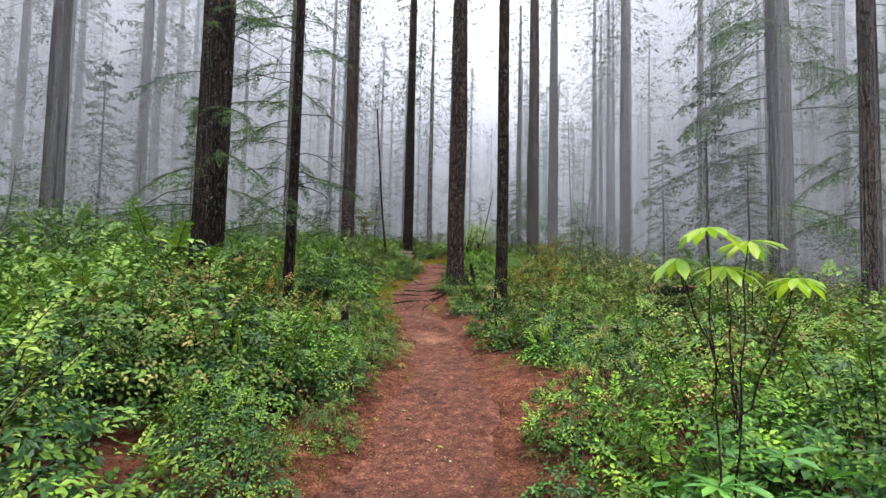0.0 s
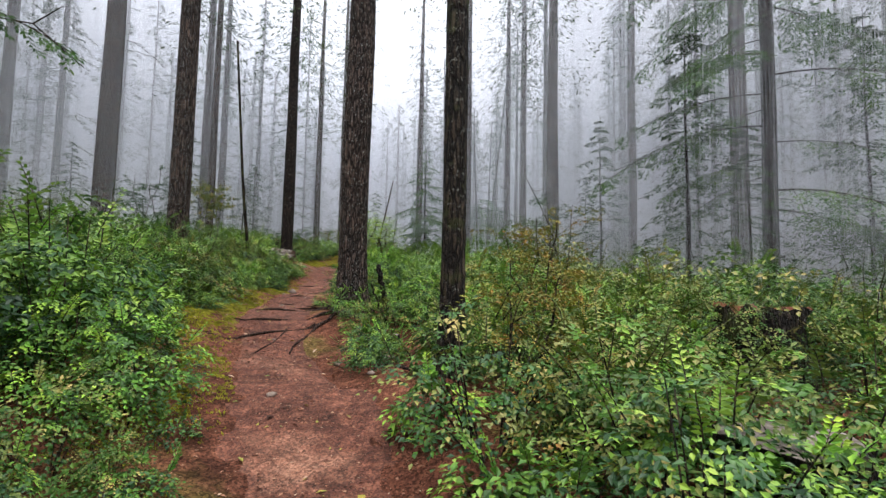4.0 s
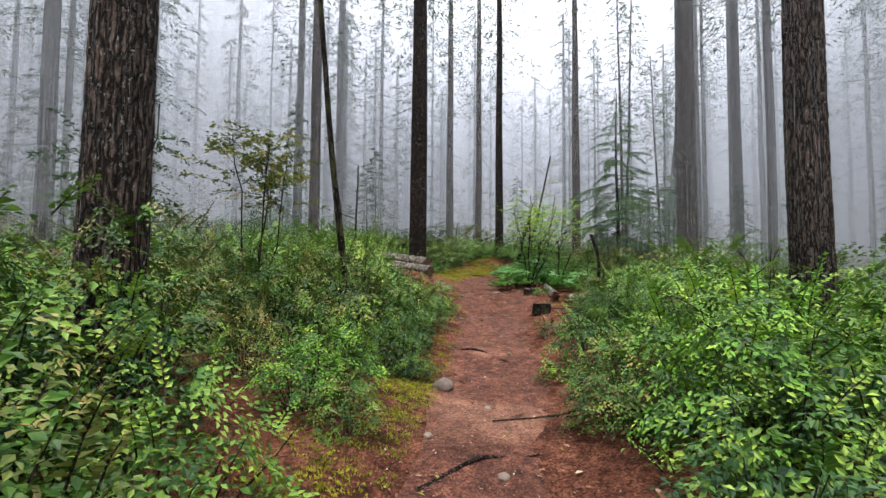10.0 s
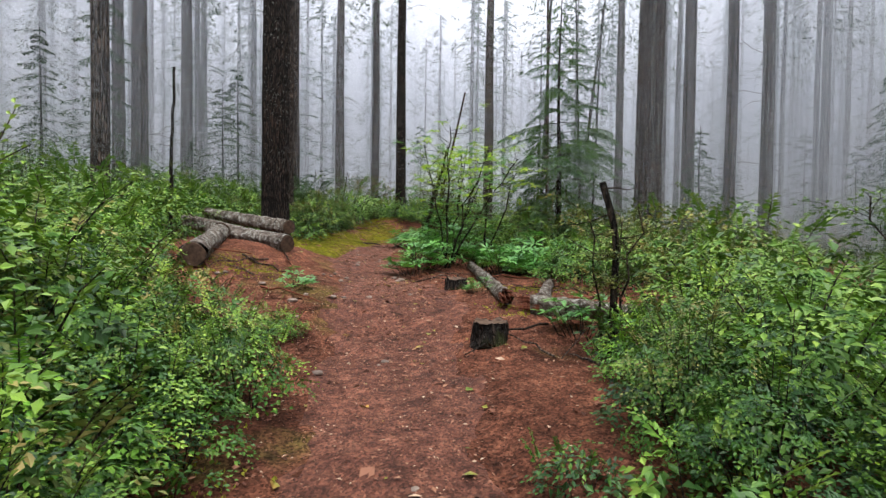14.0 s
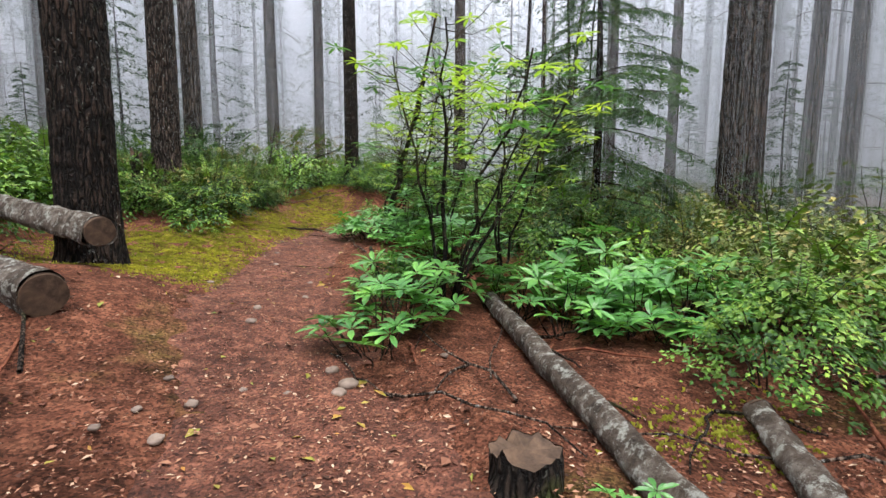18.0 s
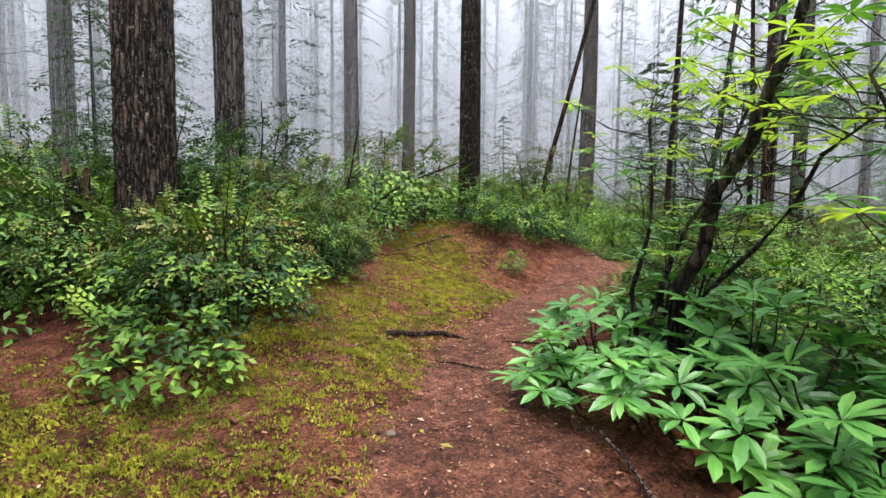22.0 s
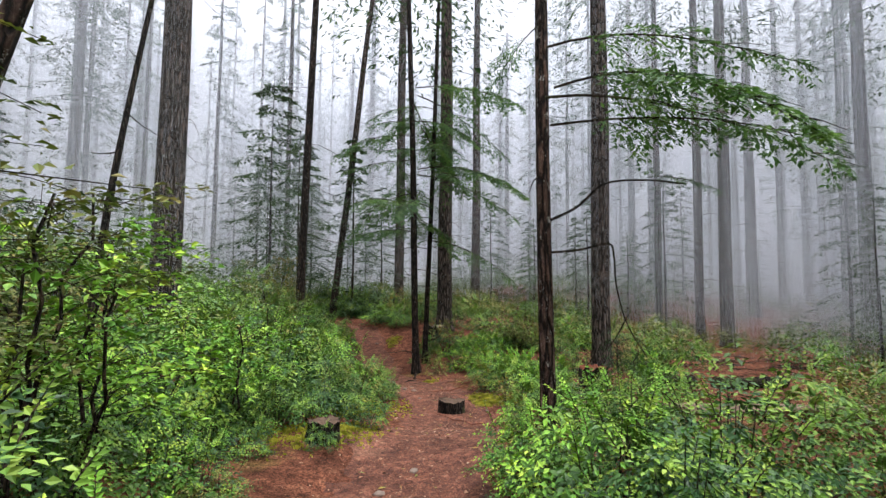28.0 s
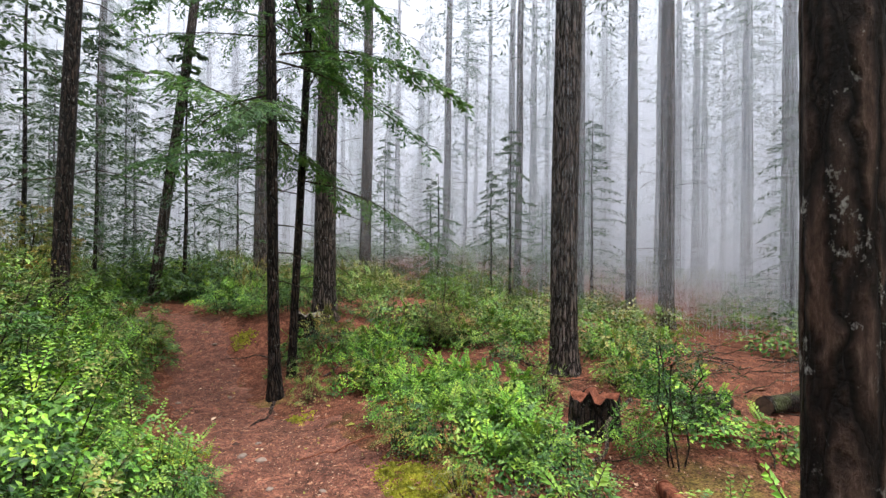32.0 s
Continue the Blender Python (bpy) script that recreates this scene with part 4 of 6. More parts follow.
kinds[(right & (py > 5) & (py < 12) & (px > 1) & (g_pl.random(len(px)) < 0.3))] = "olive"
order = np.argsort(pd)
LIMIT = {"huckleberry": 320, "salal": 230, "olive": 170}
rest = []
for k in order:
    kind = kinds[k]
    size = g_pl.uniform(0.7, 1.1) * (1.0 + 0.42 * float(mound[k])) * (0.8 if px[k] > 7 and py[k] < 41 + (px[k] - 7) * 0.9 else 1.0) * (0.7 if pd[k] < 1.15 else 1.0 if pd[k] < 1.7 else 1.25 if pd[k] < 3 else 1.4)
    if USED[kind] < LIMIT[kind] and pd[k] < 4.6:
        put(kind, float(px[k]), float(py[k]), min(size, 1.15) if kind == "salal" else size, lean=float(g_pl.uniform(-9, 9)))
    else:
        rest.append((px[k], py[k], size * 1.1, kind, pd[k]))

# bushes farther off, too many to count
mid = {k: bush_pieces(500 + i, w, t, 34, 3, 4, lf, 6, 60, 4, 0.2) for i, (k, w, t, lf) in enumerate((("huckleberry", 0.55, 0.72, 0.056), ("salal", 0.45, 0.45, 0.075), ("olive", 0.58, 0.78, 0.054)))}
low = bush_pieces(600, 0.8, 0.8, 26, 3, 3, 0.1, 9, 40, 0, 0.26)
stuff = {k: ([], []) for k in mid}
wood = []
for x, y, size, kind, away in rest:
    z, turn = gz(x, y) - 0.02, g_pl.uniform(0, 6.28)
    for k in (0, 1):
        stuff[kind][k].append(placed(mid[kind][1 + k] if away < 6.5 else low[1 + k], x, y, z, turn, size * (1 if away < 6.5 else 0.8)))
    wood.append(placed(mid[kind][0], x, y, z, turn, size))
for k in range(4200):
    x, y = g_pl.uniform(-40, 60), g_pl.uniform(-2, 85)
    d = off_walk(x, y)[0]
    if off_trail(x, y)[0] < 1.0 or d < 8.6 or d > 40 or g_pl.random() > 1.25 - d / 60 or g_pl.random() > cover(x, y)[0] + 0.25:
        continue
    kind, turn, size = "huckleberry" if g_pl.random() < 0.6 else "olive", g_pl.uniform(0, 6.28), g_pl.uniform(0.7, 1.3)
    for k2 in (0, 1):
        stuff[kind][k2].append(placed(low[1 + k2], x, y, gz(x, y), turn, size))
for kind, label in (("huckleberry", "green huckleberry thicket"), ("salal", "low salal thicket"), ("olive", "olive and brown thicket of thinning bushes")):
    tagged(new(kind + "_undergrowth", mesh_of(kind + "_undergrowth", *joined(stuff[kind][0]), KINDS[kind][1])), label + " covering the forest floor", "undergrowth", kind="stuff")
    tagged(new(kind + "_shoots", mesh_of(kind + "_shoots", *joined(stuff[kind][1]), KINDS[kind][2])), "young shoots and paler, lit-looking top leaves of the " + label, "undergrowth", kind="stuff")
tagged(new("undergrowth_stems", mesh_of("undergrowth_stems", *joined(wood), TWIG)), "bare thin stems inside the undergrowth", "undergrowth", kind="stuff")

# rhododendrons by the path
for x, y, s in ((1.75, 2.7, 0.9), (2.3, 3.2, 0.9), (1.55, 2.0, 0.8), (2.9, 2.4, 1.0), (1.9, 7.0, 0.6), (1.5, 9.3, 0.55), (2.6, 8.6, 0.8), (2.2, 9.6, 0.7),
                (0.5, 27.5, 0.7), (0.8, 28.15, 0.75), (0.95, 28.9, 0.85), (1.45, 29.1, 0.95), (2.15, 27.7, 0.75), (2.7, 28.0, 0.9), (3.0, 27.3, 0.8),
                (3.5, 27.8, 0.95), (2.4, 28.7, 1.0), (3.2, 28.8, 1.0), (1.9, 30.4, 0.9), (2.0, 31.5, 0.8), (1.75, 32.9, 0.9), (2.5, 31.9, 1.1),
                (1.35, 33.4, 0.9), (2.0, 33.6, 1.1), (0.95, 32.75, 0.8), (1.2, 32.2, 0.75), (1.65, 32.35, 0.85), (1.55, 31.7, 0.8), (2.0, 32.9, 0.9), (1.75, 30.9, 0.75), (2.3, 30.8, 0.8),
                (1.9, 28.4, 0.8), (2.6, 27.5, 0.7), (3.9, 28.5, 0.9), (4.2, 27.6, 0.8), (4.5, 22.2, 0.9), (5.4, 22.8, 0.9), (3.7, 19.2, 0.8), (3.1, 18.2, 0.8), (1.75, 23.7, 0.75), (2.3, 23.4, 0.7), (-1.2, 25.4, 0.4), (1.08, 25.3, 0.35), (-3.0, 24.9, 0.7), (3.4, 12.7, 0.8), (4.3, 13.4, 0.9)):
    put("rhodo", x, y, s * (1.45 if y > 26 and s > 0.5 else 1.15), lean=6.0)


def rhodo_tree(x, y, stems, label, seed):
    """A tall straggling rhododendron: crooked mossy stems, forking, with sparse pale rosettes at the twig ends."""
    g = np.random.default_rng(seed)
    z0 = gz(x, y)
    root = thing("tall_rhododendron", label, "shrub", pose(x, y, z0 - 0.1))
    for dx, dy, top, r in stems:
        line = bent((g.uniform(-0.08, 0.08), g.uniform(-0.08, 0.08), 0), (dx, dy, top), -0.05 * top, 10, 0.035, g)
        part("stem", mesh_of("stem", *tube(line, np.linspace(r, r * 0.4, 10), 9, 0.12, seed=seed), BARK_MOSS, True), root)
        twigs, heads, young = [], [], []
        for k in range(int(8 + top * 9) if r > 0.017 else int(3 + top * 4)):
            f = g.uniform(0.3, 1.0)
            p = np.array([np.interp(f, np.linspace(0, 1, 10), line[:, c]) for c in range(3)])
            a = g.uniform(0, 6.28)
            L = g.uniform(0.18, 0.75)
            e = p + np.array([L * math.cos(a), L * math.sin(a), g.uniform(0.1, 0.9) * L])
            twigs.append(tube(bent(p, e, 0.08 * L, 5, 0.012, g), np.linspace(0.0048, 0.0025, 5), 4))
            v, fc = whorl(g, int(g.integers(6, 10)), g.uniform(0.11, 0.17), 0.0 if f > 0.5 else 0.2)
            # most upper rosettes take the paler leaf, as if lit from above
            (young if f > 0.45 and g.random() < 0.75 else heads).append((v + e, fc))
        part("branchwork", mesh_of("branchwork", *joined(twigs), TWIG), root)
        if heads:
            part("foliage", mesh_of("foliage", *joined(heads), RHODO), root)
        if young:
            part("young_foliage", mesh_of("young_foliage", *joined(young), RHODO_LIT), root, "pale yellow-green leaves coloured as if lit from above")
    return root


rhodo_tree(1.25, 28.3, ((0.1, 0.5, 2.9, 0.022), (0.75, -0.1, 2.5, 0.02), (1.5, 0.4, 2.3, 0.02), (-0.35, 0.9, 2.6, 0.018), (0.5, -0.5, 1.7, 0.016)), "tall straggling rhododendron with yellow-green leaf rosettes", 71)
rhodo_tree(1.35, 33.0, ((0.62, -0.72, 2.8, 0.06), (1.1, 0.2, 2.5, 0.022), (1.2, -0.9, 2.3, 0.022), (0.7, 1.1, 2.4, 0.02), (1.3, 0.6, 1.7, 0.018)), "leaning rhododendron with a thick crooked mossy stem", 72)
rhodo_tree(1.9, 31.3, ((0.3, 0.2, 2.7, 0.024), (0.8, -0.4, 2.3, 0.02), (-0.2, 0.5, 2.0, 0.018), (0.7, 0.6, 1.5, 0.016)), "tall rhododendron with long green and yellowing leaves", 76)
rhodo_tree(2.5, 30.2, ((0.2, 0.3, 2.6, 0.022), (0.7, -0.3, 2.3, 0.02), (-0.1, -0.4, 1.8, 0.018)), "tall rhododendron with drooping leaf rosettes", 73)
lit = thing("tall_rhododendron", "slim rhododendron with yellow-green leaf rosettes coloured as if lit", "shrub", pose(1.5, 2.6, gz(1.5, 2.6) - 0.1))
for k, (dx, dy, z, start) in enumerate(((-0.10, 0.0, 1.86, 0.0), (0.16, 0.05, 1.80, 0.0), (0.34, -0.05, 1.60, 0.6), (-0.2, 0.1, 1.70, 0.7), (0.05, 0.1, 1.66, 0.65))):
    g = np.random.default_rng(74 + k)
    foot = (0.12 * start, 0.03 * start, 1.3 * start)
    part("stem", mesh_of("stem", *tube(bent(foot, (dx, dy, z), 0.10 * (1 - start), 10, 0.016, g), np.linspace(0.007, 0.003, 10), 6), TWIG, True), lit)
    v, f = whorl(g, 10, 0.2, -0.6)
    part("young_foliage", mesh_of("young_foliage", v + [dx, dy, z], f, RHODO_LIT), lit, "yellow-green leaf rosette coloured as if lit")
rhodo_tree(3.3, 34.6, ((0.1, 0.2, 2.1, 0.016), (-0.3, 0.2, 1.8, 0.014)), "thin rhododendron with few pale leaves", 75)


def sapling(x, y, tall, crown, leafmat, label, seed, leaf=0.05, stems=3, thick=0.013, low=0.45):
    """A small broadleaved tree: a few slim forking stems and an airy crown."""
    g = np.random.default_rng(seed)
    root = thing("sapling", label, "small tree", pose(x, y, gz(x, y) - 0.1))
    green, twigs = [], []
    for s in range(stems):
        a = s * 2.3 + g.uniform(0, 1)
        line = bent((0.04 * math.cos(a), 0.04 * math.sin(a), 0), (0.4 * crown * math.cos(a), 0.4 * crown * math.sin(a), tall * g.uniform(0.8, 1)), 0, 8, 0.03, g)
        part("stem", mesh_of("stem", *tube(line, np.linspace(thick, 0.006, 8), 6), TWIG, True), root)
        for k in range(16):
            f = g.uniform(low, 1)
            p = np.array([np.interp(f, np.linspace(0, 1, 8), line[:, c]) for c in range(3)])
            b, L = g.uniform(0, 6.28), crown * g.uniform(0.3, 0.85)
            e = p + np.array([L * math.cos(b), L * math.sin(b), L * g.uniform(-0.1, 0.4)])
            tw = bent(p, e, -0.05, 5, 0.01, g)
            twigs.append(tube(tw, np.linspace(0.0036, 0.0015, 5), 3))
            n = 34
            q = np.stack([np.interp(np.linspace(0.2, 1.05, n), np.linspace(0, 1, 5), tw[:, c]) for c in range(3)], 1)
            w = np.stack([np.cos(b) + g.normal(0, 0.9, n), np.sin(b) + g.normal(0, 0.9, n), g.normal(0, 0.4, n)], 1)
            sz = leaf * g.uniform(0.6, 1.3, n)
            green.append(leaves(q + g.normal(0, 0.02, (n, 3)), w, np.tile([0, 0, 1.0], (n, 1)) + g.normal(0, 0.4, (n, 3)), sz, sz * 0.55))
    part("branchwork", mesh_of("branchwork", *joined(twigs), TWIG), root)
    part("foliage", mesh_of("foliage", *joined(green), leafmat), root)
    return root


sapling(-3.4, 20.1, 2.75, 0.85, LEAF_DULL, "small slim-stemmed huckleberry tree with an olive crown", 81, 0.065, 4, 0.014, 0.72)
sapling(2.35, 10.9, 1.9, 0.8, LEAF_AUTUMN, "tall bush with orange and yellow leaves beside a trunk", 82, 0.05)
sapling(1.95, 9.9, 1.3, 0.7, LEAF_AUTUMN, "tall bush with orange and yellow leaves beside a trunk", 83, 0.045)
sapling(-3.1, 6.6, 1.1, 0.7, LEAF_AUTUMN, "reddish turning bush at a tree foot", 84, 0.04)
sapling(1.72, 23.1, 1.5, 0.55, LEAF_DULL, "mossy shrub with small leaves round a snag", 97, 0.04, 3, 0.012)
sapling(3.9, 13.3, 2.6, 0.6, LEAF_DARK, "thin bare-stemmed bush with few dark leaves", 85, 0.04, 2)
sapling(-1.9, 36.1, 2.0, 0.9, LEAF_DARK, "dark evergreen bush against a grey trunk", 86, 0.045, 4)
sapling(-2.9, 35.5, 1.8, 0.9, LEAF_DARK, "dark evergreen bush against a grey trunk", 87, 0.045, 4)
sapling(0.35, 39.2, 1.7, 1.0, LEAF_AUTUMN, "bare arching bush with reddish leaf tips", 88, 0.03, 5)
sapling(-0.4, 40.2, 1.9, 1.0, LEAF_AUTUMN, "bare arching bush with reddish leaf tips", 89, 0.03, 5)
sapling(2.5, 39.0, 1.8, 0.9, LEAF_DULL, "tall olive bush with slim bare stems", 90, 0.04, 5)
sapling(3.3, 39.8, 1.6, 0.9, LEAF_DULL, "tall olive bush with slim bare stems", 91, 0.04, 5)
sapling(9.6, 47.0, 1.7, 1.1, LEAF_DULL, "tall bush with yellowing leaves", 92, 0.05, 5)
sapling(10.6, 49.0, 1.6, 1.1, LEAF_AUTUMN, "tall bush with yellowing leaves", 93, 0.05, 5)
sapling(8.5, 45.2, 1.4, 1.1, LEAF, "tall green huckleberry bush", 94, 0.045, 5)
sapling(5.3, 41.6, 1.3, 0.8, LEAF_BRIGHT, "fresh green bush beside the path", 95, 0.05, 4)
sapling(3.6, 39.9, 1.5, 0.9, LEAF_BRIGHT, "fresh green bush beside the path", 96, 0.05, 4)


def young_conifer(x, y, tall, wide, seed, label, start=0.12):
    """A young hemlock: thin trunk with tiers of flat drooping boughs."""
    g = np.random.default_rng(seed)
    root = thing("young_hemlock", label, "tree", pose(x, y, gz(x, y) - 0.1))
    TREES.append((x, y, 0.06))
    hz = np.linspace(0, tall, 14)
    part("trunk", mesh_of("trunk", *tube(np.stack([0.02 * np.sin(hz), 0.02 * np.cos(hz * 1.3), hz], 1), 0.012 + 0.011 * (tall - hz), 8), BARK_RED, True), root)
    n = int(tall * 12)
    for k in range(n):
        f = start + (1 - start) * (k + g.uniform(0.2, 0.8)) / n
        bough(root, 0, 0, tall * f, k * 2.4 + g.uniform(-0.6, 0.6), (wide * (1.06 - f) * g.uniform(0.6, 1.1) + 0.15) * 1.1, "full" if k % 3 else "wispy", seed + k, g.uniform(-12, 14))


young_conifer(4.9, 31.7, 7.0, 2.3, 61, "young hemlock with tiers of flat green boughs")
young_conifer(22.5, 47.0, 4.5, 1.3, 65, "young hemlock standing in fog")
young_conifer(26.0, 44.0, 4.0, 1.2, 66, "young hemlock standing in fog")

def young_crown(seed):
    """Needles of a whole young hemlock 6 m tall, tiers of drooping sprays with gaps."""
    g = np.random.default_rng(seed)
    pieces = []
    for k in range(46):
        f = 0.08 + 0.9 * (k + g.random()) / 46
        L = 1.7 * (1.05 - f) * g.uniform(0.55, 1.1) + 0.15
        pieces.append(turned(feather(g, L, L * 0.5, 7, 4, 0.35, 0.11), 6 * f, k * 2.4 + g.uniform(-0.5, 0.5), g.uniform(-0.25, 0.2)))
    return mesh_of("young_crown", *joined(pieces), NEEDLE_FAR)


YOUNG = [young_crown(90 + k) for k in range(4)]
g_y = np.random.default_rng(92)
made = 0
while made < 110:
    x, y = float(g_y.uniform(-26, 42)), float(g_y.uniform(10, 72))
    d = off_walk(x, y)[0]
    if d < 6.5 or d > 28 or off_trail(x, y)[0] < 2 or min((x - q[0]) ** 2 + (y - q[1]) ** 2 for q in TREES) < 0.6:
        continue
    made += 1
    k = float(g_y.uniform(0.45, 1.35))
    root = thing("young_hemlock", "small hemlock half lost in fog", "tree", pose(x, y, gz(x, y) - 0.1), "young trees in the fog")
    part("trunk", mesh_of("trunk", *tube([(0, 0, 0), (0.03, 0, 2 * k), (0, 0.03, 4 * k), (0, 0, 6.1 * k)], [0.05 * k, 0.04 * k, 0.025 * k, 0.006], 6), BARK_RED, True), root)
    ob = part("foliage", YOUNG[made % 4], root)
    ob.matrix_basis = pose(0, 0, 0, 0, 0, float(g_y.uniform(0, 360))) @ Matrix.Diagonal((k, k, k, 1))

for k, (x, y) in enumerate(((11.6, 50.6), (14.1, 52.6), (14.8, 50.3), (18.8, 52.8), (17.4, 56.5), (14.8, 55.7), (23.6, 47.8), (21.6, 44.7))):
    root = thing("young_hemlock", "young hemlock with soft grey-green boughs in fog", "tree", pose(x, y, gz(x, y) - 0.1), "young trees in the fog")
    size = 1.35 - 0.12 * (k % 4) if k < 6 else 0.75
    part("trunk", mesh_of("trunk", *tube([(0, 0, 0), (0.03, 0, 2 * size), (0, 0.03, 4 * size), (0, 0, 6.1 * size)], [0.05, 0.04, 0.025, 0.006], 6), BARK_RED, True), root)
    ob = part("foliage", YOUNG[k % 4], root)
    ob.matrix_basis = pose(0, 0, 0, 0, 0, 70 * k) @ Matrix.Diagonal((size * 1.2, size * 1.2, size, 1))

# airy young growth between the trees
g_a = np.random.default_rng(64)
airy = [sapling(-5.2 + 1.7 * k, 26.4 + 0.9 * k, (1.7, 2.2, 1.4, 2.6)[k], (0.75, 0.9, 0.7, 0.8)[k], (LEAF_DULL, LEAF, LEAF_TIP, LEAF_DARK)[k], "airy slim-stemmed bush among the trees", 640 + k, (0.04, 0.045, 0.038, 0.05)[k], 4, 0.012, 0.3) for k in range(4)]
for ob, (x, y) in zip(airy, ((-5.4, 15.5), (4.6, 17.2), (5.2, 13.0), (6.6, 20.5))):
    ob.matrix_world = pose(x, y, gz(x, y) - 0.1)
made = 0
while made < 130:
    x, y = float(g_a.uniform(-20, 34)), float(g_a.uniform(7, 62))
    d = off_walk(x, y)[0]
    if d < 3.6 or d > 20 or off_trail(x, y)[0] < 2 or g_a.random() > 1.3 - d / 18 or min((x - q[0]) ** 2 + (y - q[1]) ** 2 for q in TREES) < 0.5 or cover(x, y)[0] < 0.45:
        continue
    if x > 8 and y < 46 and g_a.random() < 0.6:
        continue
    k = float(g_a.uniform(0.55, 1.15))
    ob = copy_thing(airy[made % 4], pose(x, y, gz(x, y) - 0.1, 0, 0, float(g_a.uniform(0, 360))))
    ob.scale = (k * 1.1, k * 1.1, k)
    made += 1

# live boughs of the larger trees
g_b = np.random.default_rng(70)
for k in range(20):
    bough(tree_k, 0, 0, 2.6 + 0.42 * k, g_b.uniform(1.6, 4.6) if k % 4 else g_b.uniform(-1, 1), g_b.uniform(2.4, 4.8), "full" if k % 3 == 0 else "wispy", k, g_b.uniform(0, 16))
for k in range(12):
    bough(tree_r, 0, 0, 2.6 + 0.4 * k, g_b.uniform(0, 6.28), g_b.uniform(0.9, 1.8), "wispy", k, g_b.uniform(-2, 18))
for k in range(26):
    bough(tree_b, 0, 0, 1.9 + 0.17 * k, g_b.uniform(0, 6.28), g_b.uniform(0.7, 1.7), "wispy", k, g_b.uniform(-5, 22))
for k in range(12):
    bough(tree_a, 0, 0, 2.0 + 0.3 * k, g_b.uniform(2.0, 6.4), g_b.uniform(0.7, 1.6), "wispy", k, g_b.uniform(0, 20))
for k in range(19):
    bough(tree_ta, -0.035 * 4, 0, 3.5 + 0.2 * k, g_b.uniform(0, 6.28), g_b.uniform(1.5, 2.9), "full" if k % 2 == 0 else "wispy", k, g_b.uniform(-4, 10))
for k in range(12):
    bough(tree_ta2, 0.07, -0.07, 3.3 + 0.32 * k, g_b.uniform(0, 6.28), g_b.uniform(1.2, 2.4), "wispy", k + 5, g_b.uniform(-4, 12))

# tall thick bushes on the bank left of the upper path, and left of the middle stretch
g_t = np.random.default_rng(45)
for k in range(44):
    f = (k + 0.5) / 44
    x = float(np.interp(f, (0, 0.62, 1), (-6.6, -1.75, -0.75))) + g_t.uniform(-0.15, 0.15)
    y = float(np.interp(f, (0, 0.62, 1), (35.2, 34.95, 37.2))) + (k % 3) * 0.55 + g_t.uniform(-0.2, 0.2)
    if (x + 2.62) ** 2 + (y - 34.75) ** 2 < 0.16:
        continue
    put("tall", x - (0.35 * (k % 3) if f > 0.62 else 0), y, g_t.uniform(0.85, 1.2) * (1 if f < 0.62 else 0.8))
for k in range(24):
    y = 9.5 + 13.5 * (k + g_t.random()) / 24
    x = -2.5 - g_t.uniform(0.0, 2.4)
    if min((x - q[0]) ** 2 + (y - q[1]) ** 2 for q in TREES) > 0.25:
        put("tall", x, y, g_t.uniform(0.75, 1.05))

for k, (x, y, s) in enumerate(((-1.0, 35.6, 0.75), (-1.3, 35.2, 0.8), (2.55, 34.6, 0.75), (3.0, 35.3, 0.8), (2.8, 34.1, 0.8), (3.5, 35.9, 0.8), (3.3, 34.6, 0.9), (4.2, 36.6, 0.8), (-1.5, 20.6, 0.65), (-1.6, 21.6, 0.7), (-1.55, 22.5, 0.7), (-1.5, 19.7, 0.65), (-2.1, 21.1, 0.85), (-2.1, 22.2, 0.85), (1.15, 21.3, 0.6), (1.1, 20.8, 0.6), (1.8, 21.4, 0.75), (1.7, 20.5, 0.7))):
    put("tall", x, y, s, which=(0, 0, 1, 2)[k % 4])

for k, (x, y, s) in enumerate(((11.2, 49.3, 1.2), (10.6, 48.6, 1.1), (11.9, 50.2, 1.3), (12.5, 51.0, 1.2), (10.2, 49.6, 1.3), (9.8, 47.9, 1.2), (9.2, 47.2, 1.2), (8.4, 46.6, 1.1))):
    put("tall", x, y, s, which=(1, 0)[k % 2])
sapling(11.7, 49.9, 2.3, 1.0, LEAF_AUTUMN, "tall bush with orange and yellow leaves", 101, 0.05, 5)
sapling(10.9, 49.2, 2.0, 1.0, LEAF_DULL, "tall olive bush with slim stems", 102, 0.045, 5)

# green growth round the last bend
for k, (x, y, s) in enumerate(((9.5, 45.5, 1.3), (10.0, 46.1, 1.35), (10.5, 46.5, 1.2), (8.9, 45.2, 1.3), (8.3, 44.7, 1.1), (9.6, 46.6, 1.5), (8.8, 46.0, 1.5), (10.9, 47.3, 1.2), (11.4, 48.2, 1.3), (7.5, 44.0, 1.1), (9.3, 44.8, 0.8), (8.5, 44.2, 0.8), (9.9, 45.4, 0.9), (14.2, 47.3, 0.9), (14.6, 46.9, 1.0), (15.3, 46.3, 1.0), (15.8, 45.5, 0.9), (14.0, 48.2, 1.1))):
    put("huckleberry", x, y, s, which=(0, 2, 4, 1)[k % 4])
g_t = np.random.default_rng(46)
